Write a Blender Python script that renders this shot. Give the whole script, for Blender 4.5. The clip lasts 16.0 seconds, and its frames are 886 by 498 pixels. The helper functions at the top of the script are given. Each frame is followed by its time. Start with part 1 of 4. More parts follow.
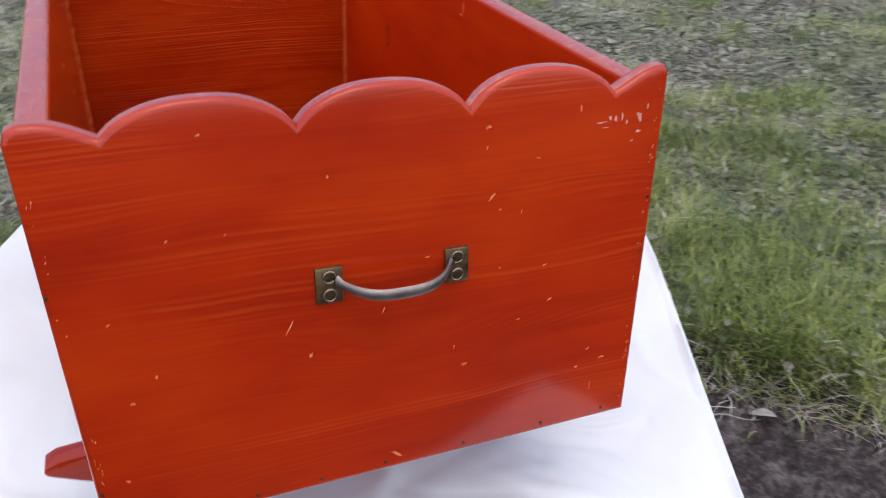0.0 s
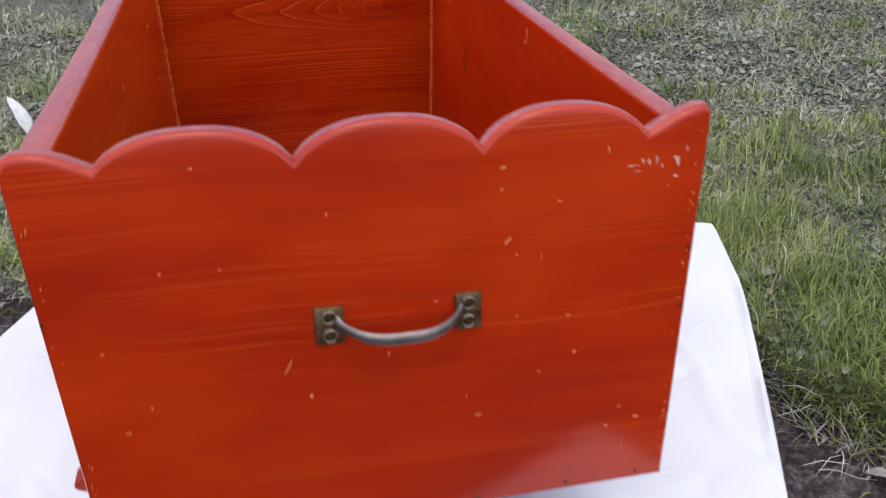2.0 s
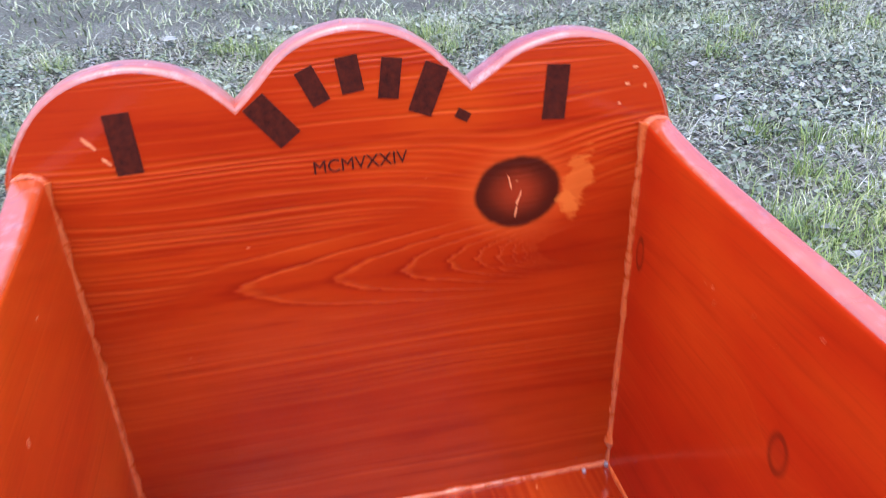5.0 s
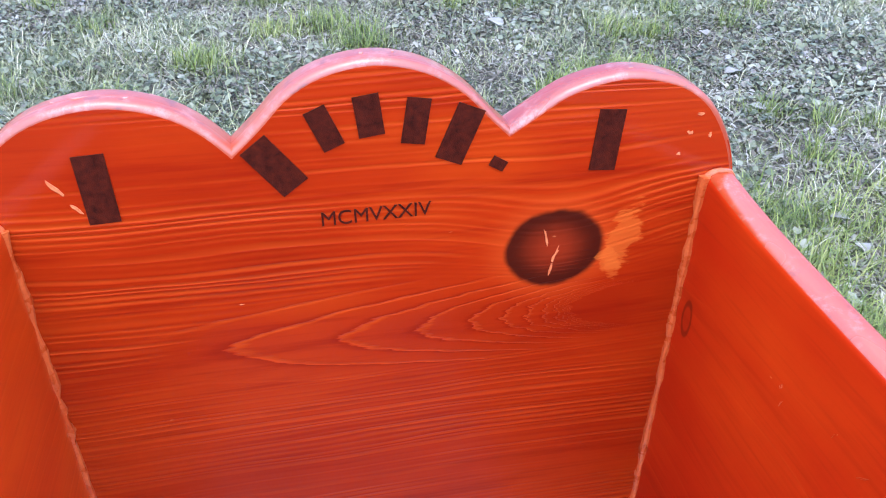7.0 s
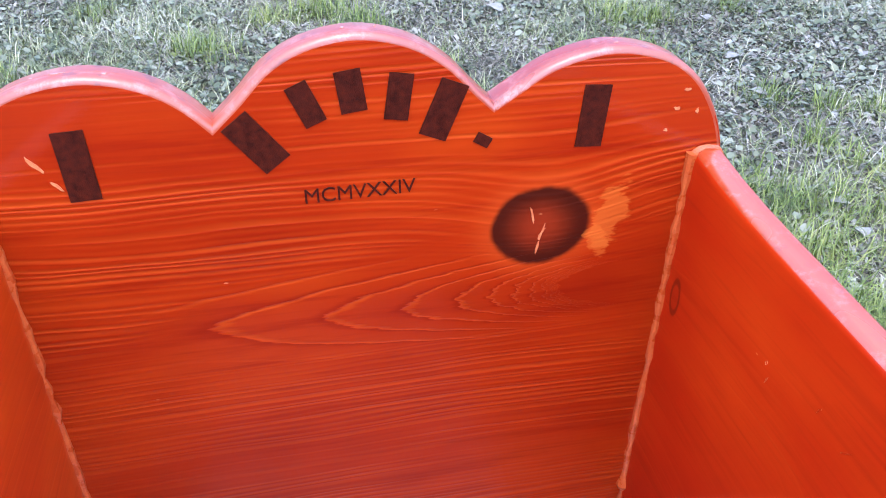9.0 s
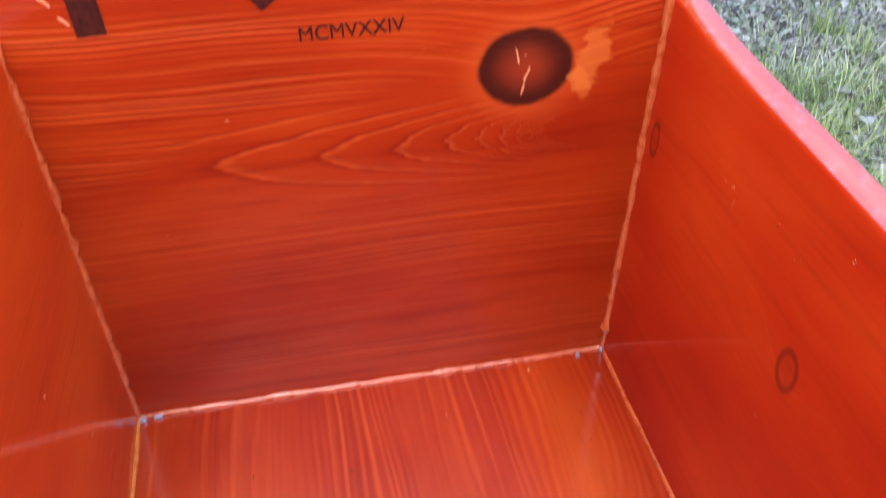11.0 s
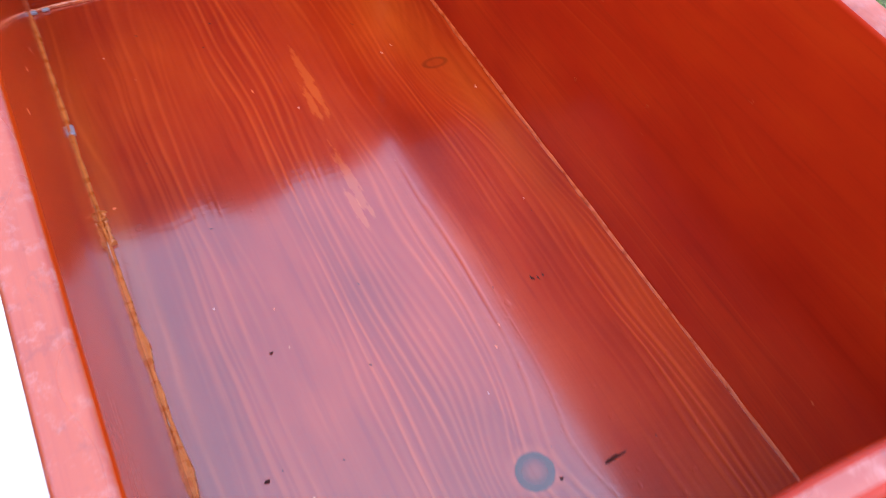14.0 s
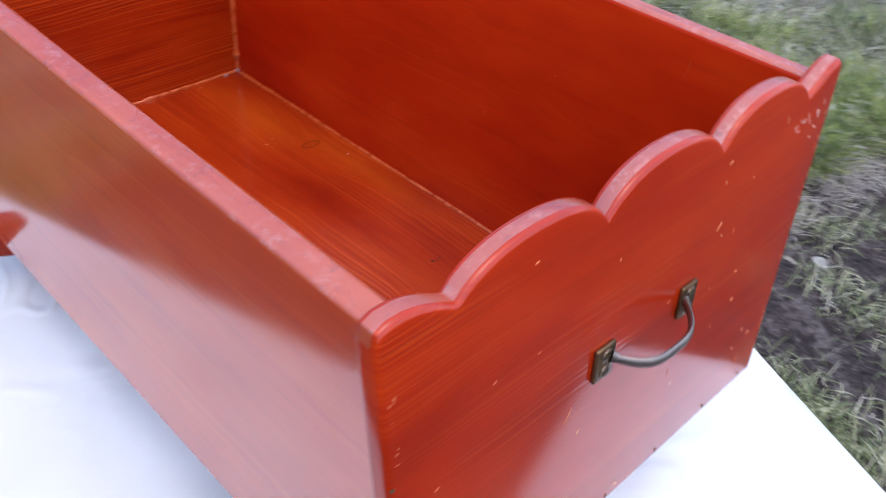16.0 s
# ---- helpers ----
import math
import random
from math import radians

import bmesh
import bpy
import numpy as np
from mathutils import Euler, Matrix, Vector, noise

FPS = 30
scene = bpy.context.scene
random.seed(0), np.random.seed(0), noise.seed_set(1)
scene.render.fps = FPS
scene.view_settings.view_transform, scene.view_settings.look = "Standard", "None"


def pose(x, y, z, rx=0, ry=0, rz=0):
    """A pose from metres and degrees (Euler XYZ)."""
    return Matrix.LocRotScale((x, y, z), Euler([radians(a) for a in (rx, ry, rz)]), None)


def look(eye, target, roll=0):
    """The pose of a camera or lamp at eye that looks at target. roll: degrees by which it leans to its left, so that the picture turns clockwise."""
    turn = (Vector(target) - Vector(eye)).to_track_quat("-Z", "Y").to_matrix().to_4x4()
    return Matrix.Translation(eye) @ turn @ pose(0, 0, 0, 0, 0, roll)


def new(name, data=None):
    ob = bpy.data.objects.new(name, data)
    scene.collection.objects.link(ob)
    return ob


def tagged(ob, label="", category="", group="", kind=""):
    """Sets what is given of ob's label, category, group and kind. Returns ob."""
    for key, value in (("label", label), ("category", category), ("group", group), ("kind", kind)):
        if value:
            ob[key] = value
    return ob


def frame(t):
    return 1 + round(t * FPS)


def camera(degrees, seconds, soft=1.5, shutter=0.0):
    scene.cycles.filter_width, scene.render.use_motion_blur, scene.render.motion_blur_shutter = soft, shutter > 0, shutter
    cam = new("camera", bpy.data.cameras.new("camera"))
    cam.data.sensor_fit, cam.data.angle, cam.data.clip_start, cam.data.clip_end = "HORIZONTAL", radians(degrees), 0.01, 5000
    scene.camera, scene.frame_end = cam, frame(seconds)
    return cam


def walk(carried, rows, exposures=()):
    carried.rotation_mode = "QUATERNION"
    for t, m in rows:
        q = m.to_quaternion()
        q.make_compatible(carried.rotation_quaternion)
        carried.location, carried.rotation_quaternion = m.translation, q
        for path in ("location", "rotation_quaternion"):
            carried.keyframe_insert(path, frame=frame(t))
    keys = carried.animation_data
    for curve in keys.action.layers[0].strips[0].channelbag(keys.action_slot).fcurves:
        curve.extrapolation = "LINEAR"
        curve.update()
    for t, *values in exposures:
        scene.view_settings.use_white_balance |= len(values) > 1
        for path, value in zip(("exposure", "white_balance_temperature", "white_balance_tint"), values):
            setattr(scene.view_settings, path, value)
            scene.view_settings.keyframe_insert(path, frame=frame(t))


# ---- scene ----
cam = camera(55.6, 16.0, soft=1.0, shutter=0.5)
PATH = [
    (0, (-0.177, -0.581, 1.301), (0.512, 1.039, 0.352), 1.8),
    (0.5, (-0.103, -0.595, 1.282), (0.354, 1.095, 0.314), 1.6),
    (1, (-0.069, -0.603, 1.275), (0.334, 1.107, 0.319), 0.7),
    (1.5, (-0.06, -0.609, 1.284), (0.329, 1.116, 0.349), 0.6),
    (2, (-0.083, -0.569, 1.305), (0.317, 1.159, 0.381), 0.0),
    (2.5, (-0.13, -0.423, 1.316), (0.473, 1.264, 0.426), 0.8),
    (3, (-0.193, -0.3, 1.323), (0.496, 1.363, 0.451), 0.7),
    (3.5, (-0.178, -0.159, 1.332), (0.389, 1.551, 0.464), 1.6),
    (4, (-0.116, -0.009, 1.344), (0.249, 1.768, 0.503), 2.6),
    (4.5, (-0.081, 0.081, 1.351), (0.207, 1.821, 0.408), -0.7),
    (5, (-0.064, 0.21, 1.353), (0.302, 1.926, 0.393), -1.6),
    (5.2, (-0.078, 0.258, 1.361), (0.305, 1.96, 0.384), -0.5),
    (7.5, (-0.057, 0.321, 1.377), (0.317, 1.966, 0.304), 1.4),
    (8, (-0.054, 0.32, 1.375), (0.323, 1.96, 0.294), 1.3),
    (10.5, (-0.051, 0.291, 1.357), (0.29, 1.89, 0.205), 0.8),
    (11, (-0.051, 0.263, 1.352), (0.273, 1.775, 0.083), 0.5),
    (11.5, (-0.053, 0.208, 1.361), (0.211, 1.619, -0.032), -0.7),
    (12, (-0.043, 0.123, 1.366), (0.223, 1.528, -0.032), 1.6),
    (12.5, (-0.024, 0.041, 1.373), (0.143, 1.426, -0.06), -0.4),
    (13, (-0.038, 0.01, 1.373), (0.246, 1.297, -0.131), 2.4),
    (13.5, (-0.118, -0.044, 1.367), (0.405, 1.082, -0.202), 7.0),
    (14, (-0.182, -0.077, 1.381), (0.463, 0.95, -0.21), 6.3),
    (14.5, (-0.193, -0.124, 1.376), (0.551, 0.817, -0.225), 6.7),
    (15, (-0.225, -0.22, 1.402), (0.567, 0.837, -0.099), 5.9),
    (15.5, (-0.292, -0.291, 1.4), (0.582, 0.906, 0.057), 3.9),
    (16, (-0.419, -0.259, 1.386), (0.743, 0.805, 0.153), 4.5),
]
EXPOSURES = [
    (0.0, 0.65, 6700, 10), (2.0, 0.62, 6700, 10), (2.5, 0.73, 6400, 10), (3.0, 1.06, 6200, 10), (3.5, 1.04, 5900, 10), (4.0, 1.5, 5700, 10), (4.5, 1.6, 5600, 10), (5.0, 1.58, 5500, 10), (8.0, 1.66, 5500, 10),
    (10.5, 1.62, 5500, 10), (11.5, 1.58, 5500, 10), (12.5, 1.82, 5600, 10), (13.5, 1.82, 5600, 10), (14.0, 1.26, 5650, 10), (14.5, 1.0, 5700, 10), (15.0, 0.85, 5800, 10), (16.0, 0.92, 6000, 10),
]
walk(cam, [(t, look(eye, target, roll)) for t, eye, target, roll in PATH], exposures=EXPOSURES)

# ---- sky and sun: a bright overcast day ----
SUN_ELEV, SUN_TURN = radians(70), radians(192)
world = bpy.data.worlds.new("overcast_sky")
scene.world = world
world.use_nodes = True
wn, wl = world.node_tree.nodes, world.node_tree.links
wn.clear()
w_out = wn.new("ShaderNodeOutputWorld")
w_bg = wn.new("ShaderNodeBackground")
w_hsv = wn.new("ShaderNodeHueSaturation")
w_sky = wn.new("ShaderNodeTexSky")
w_sky.sky_type = "NISHITA"
w_sky.sun_disc = False
w_sky.sun_elevation, w_sky.sun_rotation = SUN_ELEV, SUN_TURN
w_sky.air_density, w_sky.dust_density, w_sky.ozone_density = 1.0, 3.0, 2.0
w_hsv.inputs["Saturation"].default_value = 1.3
w_bg.inputs["Strength"].default_value = 0.15
wl.new(w_sky.outputs[0], w_hsv.inputs["Color"])
wl.new(w_hsv.outputs[0], w_bg.inputs["Color"])
wl.new(w_bg.outputs[0], w_out.inputs["Surface"])
sun_data = bpy.data.lights.new("sun", "SUN")
sun_data.energy, sun_data.angle, sun_data.color = 1.5, radians(160), (0.93, 0.96, 1.0)
sun = new("sun", sun_data)
sun.matrix_basis = pose(0, 0, 8, 26, 0, -12)


# ---- node helpers ----
class Nodes:
    """A short way to write node materials."""

    def __init__(self, name):
        self.mat = bpy.data.materials.new(name)
        self.mat.use_nodes = True
        self.tree = self.mat.node_tree
        self.tree.nodes.clear()
        self.out = self.tree.nodes.new("ShaderNodeOutputMaterial")
        self.bsdf = self.tree.nodes.new("ShaderNodeBsdfPrincipled")
        self.tree.links.new(self.bsdf.outputs[0], self.out.inputs["Surface"])

    def put(self, node, socket, value):
        if isinstance(value, bpy.types.NodeSocket):
            self.tree.links.new(value, node.inputs[socket])
        else:
            node.inputs[socket].default_value = value

    def math(self, op, a, b=0.0, clamp=False):
        n = self.tree.nodes.new("ShaderNodeMath")
        n.operation, n.use_clamp = op, clamp
        self.put(n, 0, a)
        self.put(n, 1, b)
        return n.outputs[0]

    def place(self):
        return self.tree.nodes.new("ShaderNodeTexCoord").outputs["Object"]

    def split(self, v):
        n = self.tree.nodes.new("ShaderNodeSeparateXYZ")
        self.put(n, 0, v)
        return n.outputs[0], n.outputs[1], n.outputs[2]

    def join(self, x, y, z):
        n = self.tree.nodes.new("ShaderNodeCombineXYZ")
        for i, v in enumerate((x, y, z)):
            self.put(n, i, v)
        return n.outputs[0]

    def noise(self, vec, scale, detail=3.0, rough=0.55, distort=0.0):
        n = self.tree.nodes.new("ShaderNodeTexNoise")
        self.put(n, "Vector", vec)
        self.put(n, "Scale", scale)
        self.put(n, "Detail", detail)
        self.put(n, "Roughness", rough)
        self.put(n, "Distortion", distort)
        return n.outputs["Fac"]

    def ramp(self, fac, stops):
        n = self.tree.nodes.new("ShaderNodeValToRGB")
        e = n.color_ramp.elements
        while len(e) < len(stops):
            e.new(0.5)
        for el, (p, c) in zip(e, stops):
            el.position = p
            el.color = (*c, 1) if len(c) == 3 else c
        self.put(n, "Fac", fac)
        return n.outputs[0]

    def span(self, v, lo, hi, to_lo=0.0, to_hi=1.0, smooth=True):
        n = self.tree.nodes.new("ShaderNodeMapRange")
        n.interpolation_type = "SMOOTHSTEP" if smooth else "LINEAR"
        for s, x in (("Value", v), ("From Min", lo), ("From Max", hi), ("To Min", to_lo), ("To Max", to_hi)):
            self.put(n, s, x)
        return n.outputs[0]

    def mix(self, fac, a, b, how="MIX"):
        n = self.tree.nodes.new("ShaderNodeMix")
        n.data_type, n.blend_type = "RGBA", how
        self.put(n, 0, fac)
        for i, v in ((6, a), (7, b)):
            self.put(n, i, (*v, 1) if isinstance(v, tuple) and len(v) == 3 else v)
        return n.outputs[2]

    def bump(self, height, strength, distance):
        n = self.tree.nodes.new("ShaderNodeBump")
        self.put(n, "Height", height)
        self.put(n, "Strength", strength)
        self.put(n, "Distance", distance)
        self.tree.links.new(n.outputs[0], self.bsdf.inputs["Normal"])
        return n

    def set(self, **values):
        for k, v in values.items():
            k = k.replace("_", " ").title().replace("Ior", "IOR")
            if isinstance(v, tuple) and len(v) == 3:
                v = (*v, 1)
            self.put(self.bsdf, k, v)


def gauss(m, a, c, a0, c0, ra, rc):
    """A soft hill round (a0, c0)."""
    da = m.math("DIVIDE", m.math("SUBTRACT", a, a0), ra)
    dc = m.math("DIVIDE", m.math("SUBTRACT", c, c0), rc)
    d2 = m.math("ADD", m.math("MULTIPLY", da, da), m.math("MULTIPLY", dc, dc))
    return m.math("POWER", 2.718, m.math("MULTIPLY", d2, -1.0))


WOOD_DARK, WOOD_MID, WOOD_LIGHT = (0.28, 0.007, 0.0008), (0.38, 0.015, 0.0010), (0.47, 0.032, 0.0018)


def lacquered_wood(name, along, across, spacing=0.008, hills=(), knots=(), worn=(), wander=0.03, relief=0.35, line=0.6, seed=0.0, gloss=1.36, flame=None, tones=None, haze=0.08, streak=0.35, ripple=0.0, cut=0.9, shown=(0.42, 0.70), swell=0.5, scuff=0.0, vary=1.6, broad=0.25, amber=(), soft=False):
    """Red-stained pine under gloss lacquer; along and across are axes 0..2 of the board."""
    m = Nodes(name)
    p = m.place()
    xyz = m.split(p)
    a, c = xyz[along], xyz[across]
    low = m.noise(m.join(m.math("MULTIPLY", a, 2.2), m.math("MULTIPLY", c, 7.0), seed), 1.0, 2.0)
    fine = m.noise(m.join(m.math("MULTIPLY", a, 9.0), m.math("MULTIPLY", c, 45.0), seed + 3.1), 1.0, 3.0)
    v = m.math("ADD", c, m.math("MULTIPLY", m.math("SUBTRACT", low, 0.5), wander * 2))
    v = m.math("ADD", v, m.math("MULTIPLY", m.math("SUBTRACT", fine, 0.5), 0.004))
    for a0, c0, ra, rc, amp in hills:
        v = m.math("ADD", v, m.math("MULTIPLY", gauss(m, a, c, a0, c0, ra, rc), amp))
    # growth rings of uneven width and strength
    year = m.noise(m.join(m.math("MULTIPLY", v, 0.30 / spacing), seed + 60.0, 0.0), 1.0, 2.0)
    turns = m.math("ADD", m.math("MULTIPLY", v, 1.0 / spacing), m.math("MULTIPLY", year, 3.0))
    saw = m.math("FRACT", turns)
    lot = m.tree.nodes.new("ShaderNodeTexWhiteNoise")
    lot.noise_dimensions = "1D"
    m.put(lot, "W", m.math("ADD", m.math("FLOOR", turns), seed))
    vigour = m.math("ADD", m.math("MULTIPLY", m.math("POWER", lot.outputs["Value"], vary), 1.0), 0.12)
    edge = m.span(saw, 0.93, 1.0, 1.0, 0.0)
    ring = m.math("MULTIPLY", m.math("ADD", m.math("MULTIPLY", m.span(saw, 0.90 - 0.72 * broad, 0.94 - 0.16 * broad), 1.0 - broad), m.math("MULTIPLY", saw, broad)), edge)
    if soft:
        hump = m.math("SUBTRACT", 1.0, m.math("ABSOLUTE", m.math("SUBTRACT", m.math("MULTIPLY", saw, 2.0), 1.0)))
        ring = m.span(hump, 0.15, 0.95)
    fade = m.span(m.noise(m.join(m.math("MULTIPLY", a, 3.0), m.math("MULTIPLY", c, 16.0), seed + 9.0), 1.0, 3.0), shown[0], shown[1], 0.05, 1.0)
    ring = m.math("MULTIPLY", m.math("MULTIPLY", ring, fade), vigour)
    if flame:
        # cathedral grain: nested tongues that close at one end
        a_end, c_mid, bow, height = flame
        off = m.math("ADD", m.math("SUBTRACT", c, c_mid), m.math("MULTIPLY", m.math("SUBTRACT", low, 0.5), 0.012))
        reach = m.math("SUBTRACT", a_end, m.math("SUBTRACT", a, m.math("MULTIPLY", m.math("MULTIPLY", off, off), bow)))
        reach = m.math("ADD", reach, m.math("MULTIPLY", m.math("SUBTRACT", fine, 0.5), 0.03))
        jag = m.noise(m.join(m.math("MULTIPLY", a, 30.0), m.math("MULTIPLY", c, 260.0), seed + 40.0), 1.0, 3.0, 0.6)
        reach = m.math("ADD", reach, m.math("MULTIPLY", m.math("SUBTRACT", jag, 0.5), 0.022))
        step = m.math("FRACT", m.math("MULTIPLY", m.math("LOGARITHM", m.math("MAXIMUM", reach, 0.004), 2.718), 2.7))
        tongue = m.math("MULTIPLY", m.math("ADD", m.math("MULTIPLY", m.span(step, 0.80, 0.93), 0.8), m.math("MULTIPLY", step, 0.2)), m.span(step, 0.94, 1.0, 1.0, 0.0))
        here = gauss(m, a, c, a_end - 0.11, c_mid, 0.165, height)
        here = m.span(here, 0.25, 0.55)
        mixer = m.tree.nodes.new("ShaderNodeMix")
        m.put(mixer, 0, here)
        m.put(mixer, 2, ring)
        m.put(mixer, 3, m.math("MULTIPLY", tongue, m.math("ADD", m.math("MULTIPLY", fade, 0.45), 0.65)))
        ring = mixer.outputs[0]
    fibre = m.noise(m.join(m.math("MULTIPLY", a, 14.0), m.math("MULTIPLY", c, 320.0), seed + 5.0), 1.0, 2.0)
    cloud = m.noise(m.join(m.math("MULTIPLY", a, 4.0), m.math("MULTIPLY", c, 9.0), seed + 7.0), 1.0, 3.0)
    dark, mid, light = tones or (WOOD_DARK, WOOD_MID, WOOD_LIGHT)
    col = m.ramp(cloud, [(0.25, dark), (0.5, mid), (0.78, light)])
    col = m.mix(m.math("MULTIPLY", ring, line), col, (0.74, 0.13, 0.014))
    # shade painted beside each ring so the grain looks raised; cut sets its strength
    groove_shade = m.math("MULTIPLY", m.math("MULTIPLY", m.math("MULTIPLY", m.span(saw, 0.0, 0.3, 1.0, 0.0), fade), line * cut), vigour)
    if flame:
        groove_shade = m.math("MULTIPLY", groove_shade, m.math("SUBTRACT", 1.0, here))
        groove_shade = m.math("ADD", groove_shade, m.math("MULTIPLY", m.math("MULTIPLY", m.span(step, 0.0, 0.22, 1.0, 0.0), here), 0.45))
    col = m.mix(groove_shade, col, (0.17, 0.005, 0.001))
    col = m.mix(m.math("MULTIPLY", m.span(fibre, 0.5, 0.8), 0.22), col, (0.22, 0.012, 0.004))
    # darker streaks of soaked-in stain along the grain
    soak = m.noise(m.join(m.math("MULTIPLY", a, 5.0), m.math("MULTIPLY", c, 75.0), seed + 31.0), 1.0, 4.0, 0.65)
    col = m.mix(m.math("MULTIPLY", m.span(soak, 0.50, 0.72), streak), col, (0.20, 0.005, 0.001))
    for a0, c0, ra, rc, ring_only in knots:
        wob = m.math("MULTIPLY", m.math("SUBTRACT", m.noise(p, 60.0, 2.0), 0.5), 0.16)
        da = m.math("DIVIDE", m.math("SUBTRACT", a, a0), ra)
        dc = m.math("DIVIDE", m.math("SUBTRACT", c, c0), rc)
        d = m.math("ADD", m.math("SQRT", m.math("ADD", m.math("MULTIPLY", da, da), m.math("MULTIPLY", dc, dc))), wob)
        if ring_only:
            col = m.mix(m.span(d, 0.2, 1.6, 0.3, 0.0), col, (0.20, 0.014, 0.003))
            mask = m.math("MULTIPLY", m.span(d, 0.62, 0.85), m.span(d, 1.0, 1.2, 1.0, 0.0))
            col = m.mix(m.math("MULTIPLY", mask, 0.6), col, (0.10, 0.007, 0.003))
        else:
            col = m.mix(m.span(d, 0.85, 1.55, 0.3, 0.0), col, (0.60, 0.09, 0.012))
            tone = m.mix(m.span(d, 0.1, 0.85), (0.22, 0.022, 0.006), (0.030, 0.005, 0.003))
            col = m.mix(m.span(d, 0.88, 1.03, 0.95, 0.0), col, tone)
    for a0, c0, ra, rc, depth in amber:
        col = m.mix(m.math("MULTIPLY", gauss(m, a, c, a0, c0, ra, rc), depth), col, (0.56, 0.125, 0.006))
    for a0, c0, ra, rc, tilt, depth in worn:
        da = m.math("SUBTRACT", a, a0)
        dc = m.math("SUBTRACT", c, c0)
        da = m.math("ADD", da, m.math("MULTIPLY", dc, tilt))
        d = m.math("ADD", m.math("POWER", m.math("DIVIDE", da, ra), 2.0), m.math("POWER", m.math("DIVIDE", dc, rc), 2.0))
        d = m.math("ADD", d, m.math("MULTIPLY", m.math("SUBTRACT", m.noise(m.join(m.math("MULTIPLY", a, 45.0), m.math("MULTIPLY", c, 150.0), seed + 70.0), 1.0, 4.0, 0.6), 0.5), 4.5))
        col = m.mix(m.span(d, 0.6, 1.1, depth, 0.0), col, (0.66, 0.15, 0.02))
    if scuff:
        rub = m.noise(p, 75.0, 6.0, 0.75)
        col = m.mix(m.math("MULTIPLY", m.span(rub, 0.50, 0.68), scuff), col, (0.54, 0.22, 0.17))
        col = m.mix(m.math("MULTIPLY", m.span(m.noise(p, 85.0, 4.0, 0.65), 0.56, 0.70), scuff), col, (0.17, 0.020, 0.010))
    # tiny paint chips
    chip = m.span(m.noise(m.join(m.math("MULTIPLY", a, 60.0), m.math("MULTIPLY", c, 95.0), seed + 20.0), 1.0, 1.0), 0.80, 0.83)
    col = m.mix(m.math("MULTIPLY", chip, 0.6), col, (0.72, 0.26, 0.09))
    m.set(base_color=col, roughness=0.45, specular_ior_level=0.05, coat_weight=1.0, coat_ior=gloss, coat_roughness=m.span(cloud, 0.2, 0.8, haze * 0.6, haze * 1.3))
    wave = m.noise(p, 14.0, 2.0)
    height = m.math("ADD", m.math("MULTIPLY", ring, -0.5), m.math("ADD", m.math("MULTIPLY", fibre, 0.15), m.math("MULTIPLY", wave, swell)))
    if ripple:
        cross = m.noise(m.join(m.math("MULTIPLY", a, 190.0), m.math("MULTIPLY", c, 50.0), seed + 50.0), 1.0, 2.0)
        pits = m.span(m.noise(p, 95.0, 1.0), 0.70, 0.78)
        height = m.math("SUBTRACT", m.math("ADD", height, m.math("MULTIPLY", cross, ripple)), m.math("MULTIPLY", pits, ripple * 0.6))
    m.bump(height, relief, 0.0012)
    skin = m.tree.nodes.new("ShaderNodeBump")
    m.put(skin, "Height", height)
    m.put(skin, "Strength", relief * 0.45)
    m.put(skin, "Distance", 0.0009)
    m.tree.links.new(skin.outputs[0], m.bsdf.inputs["Coat Normal"])
    return m.mat




def plain(name, dark, light, scale=40.0, roughness=0.6, metallic=0.0, relief=0.3, distance=0.001, coat=0.0, shine=0.5):
    m = Nodes(name)
    p = m.place()
    n1, n2 = m.noise(p, scale, 4.0), m.noise(p, scale * 7, 3.0)
    f = m.math("ADD", m.math("MULTIPLY", n1, 0.7), m.math("MULTIPLY", n2, 0.3))
    m.set(base_color=m.ramp(f, [(0.3, dark), (0.7, light)]), metallic=metallic, coat_weight=coat, specular_ior_level=shine,
          roughness=m.span(n1, 0.3, 0.7, roughness * 0.8, min(1.0, roughness * 1.2)))
    if coat:
        m.set(coat_ior=1.5, coat_roughness=0.07)
    m.bump(n2, relief, distance)
    return m.mat


def by_island(name, stops, roughness=0.6, sheen=0.0, sub=0.0):
    """For loose blades and leaves joined in one mesh: each gets its own tone."""
    m = Nodes(name)
    g = m.tree.nodes.new("ShaderNodeNewGeometry")
    r = g.outputs["Random Per Island"]
    big = m.noise(m.place(), 2.3, 3.0)
    f = m.math("ADD", m.math("MULTIPLY", r, 0.75), m.math("MULTIPLY", m.math("SUBTRACT", big, 0.5), 1.1))
    f = m.math("ADD", f, 0.12)
    m.set(base_color=m.ramp(f, stops), roughness=roughness, specular_ior_level=0.4)
    return m.mat


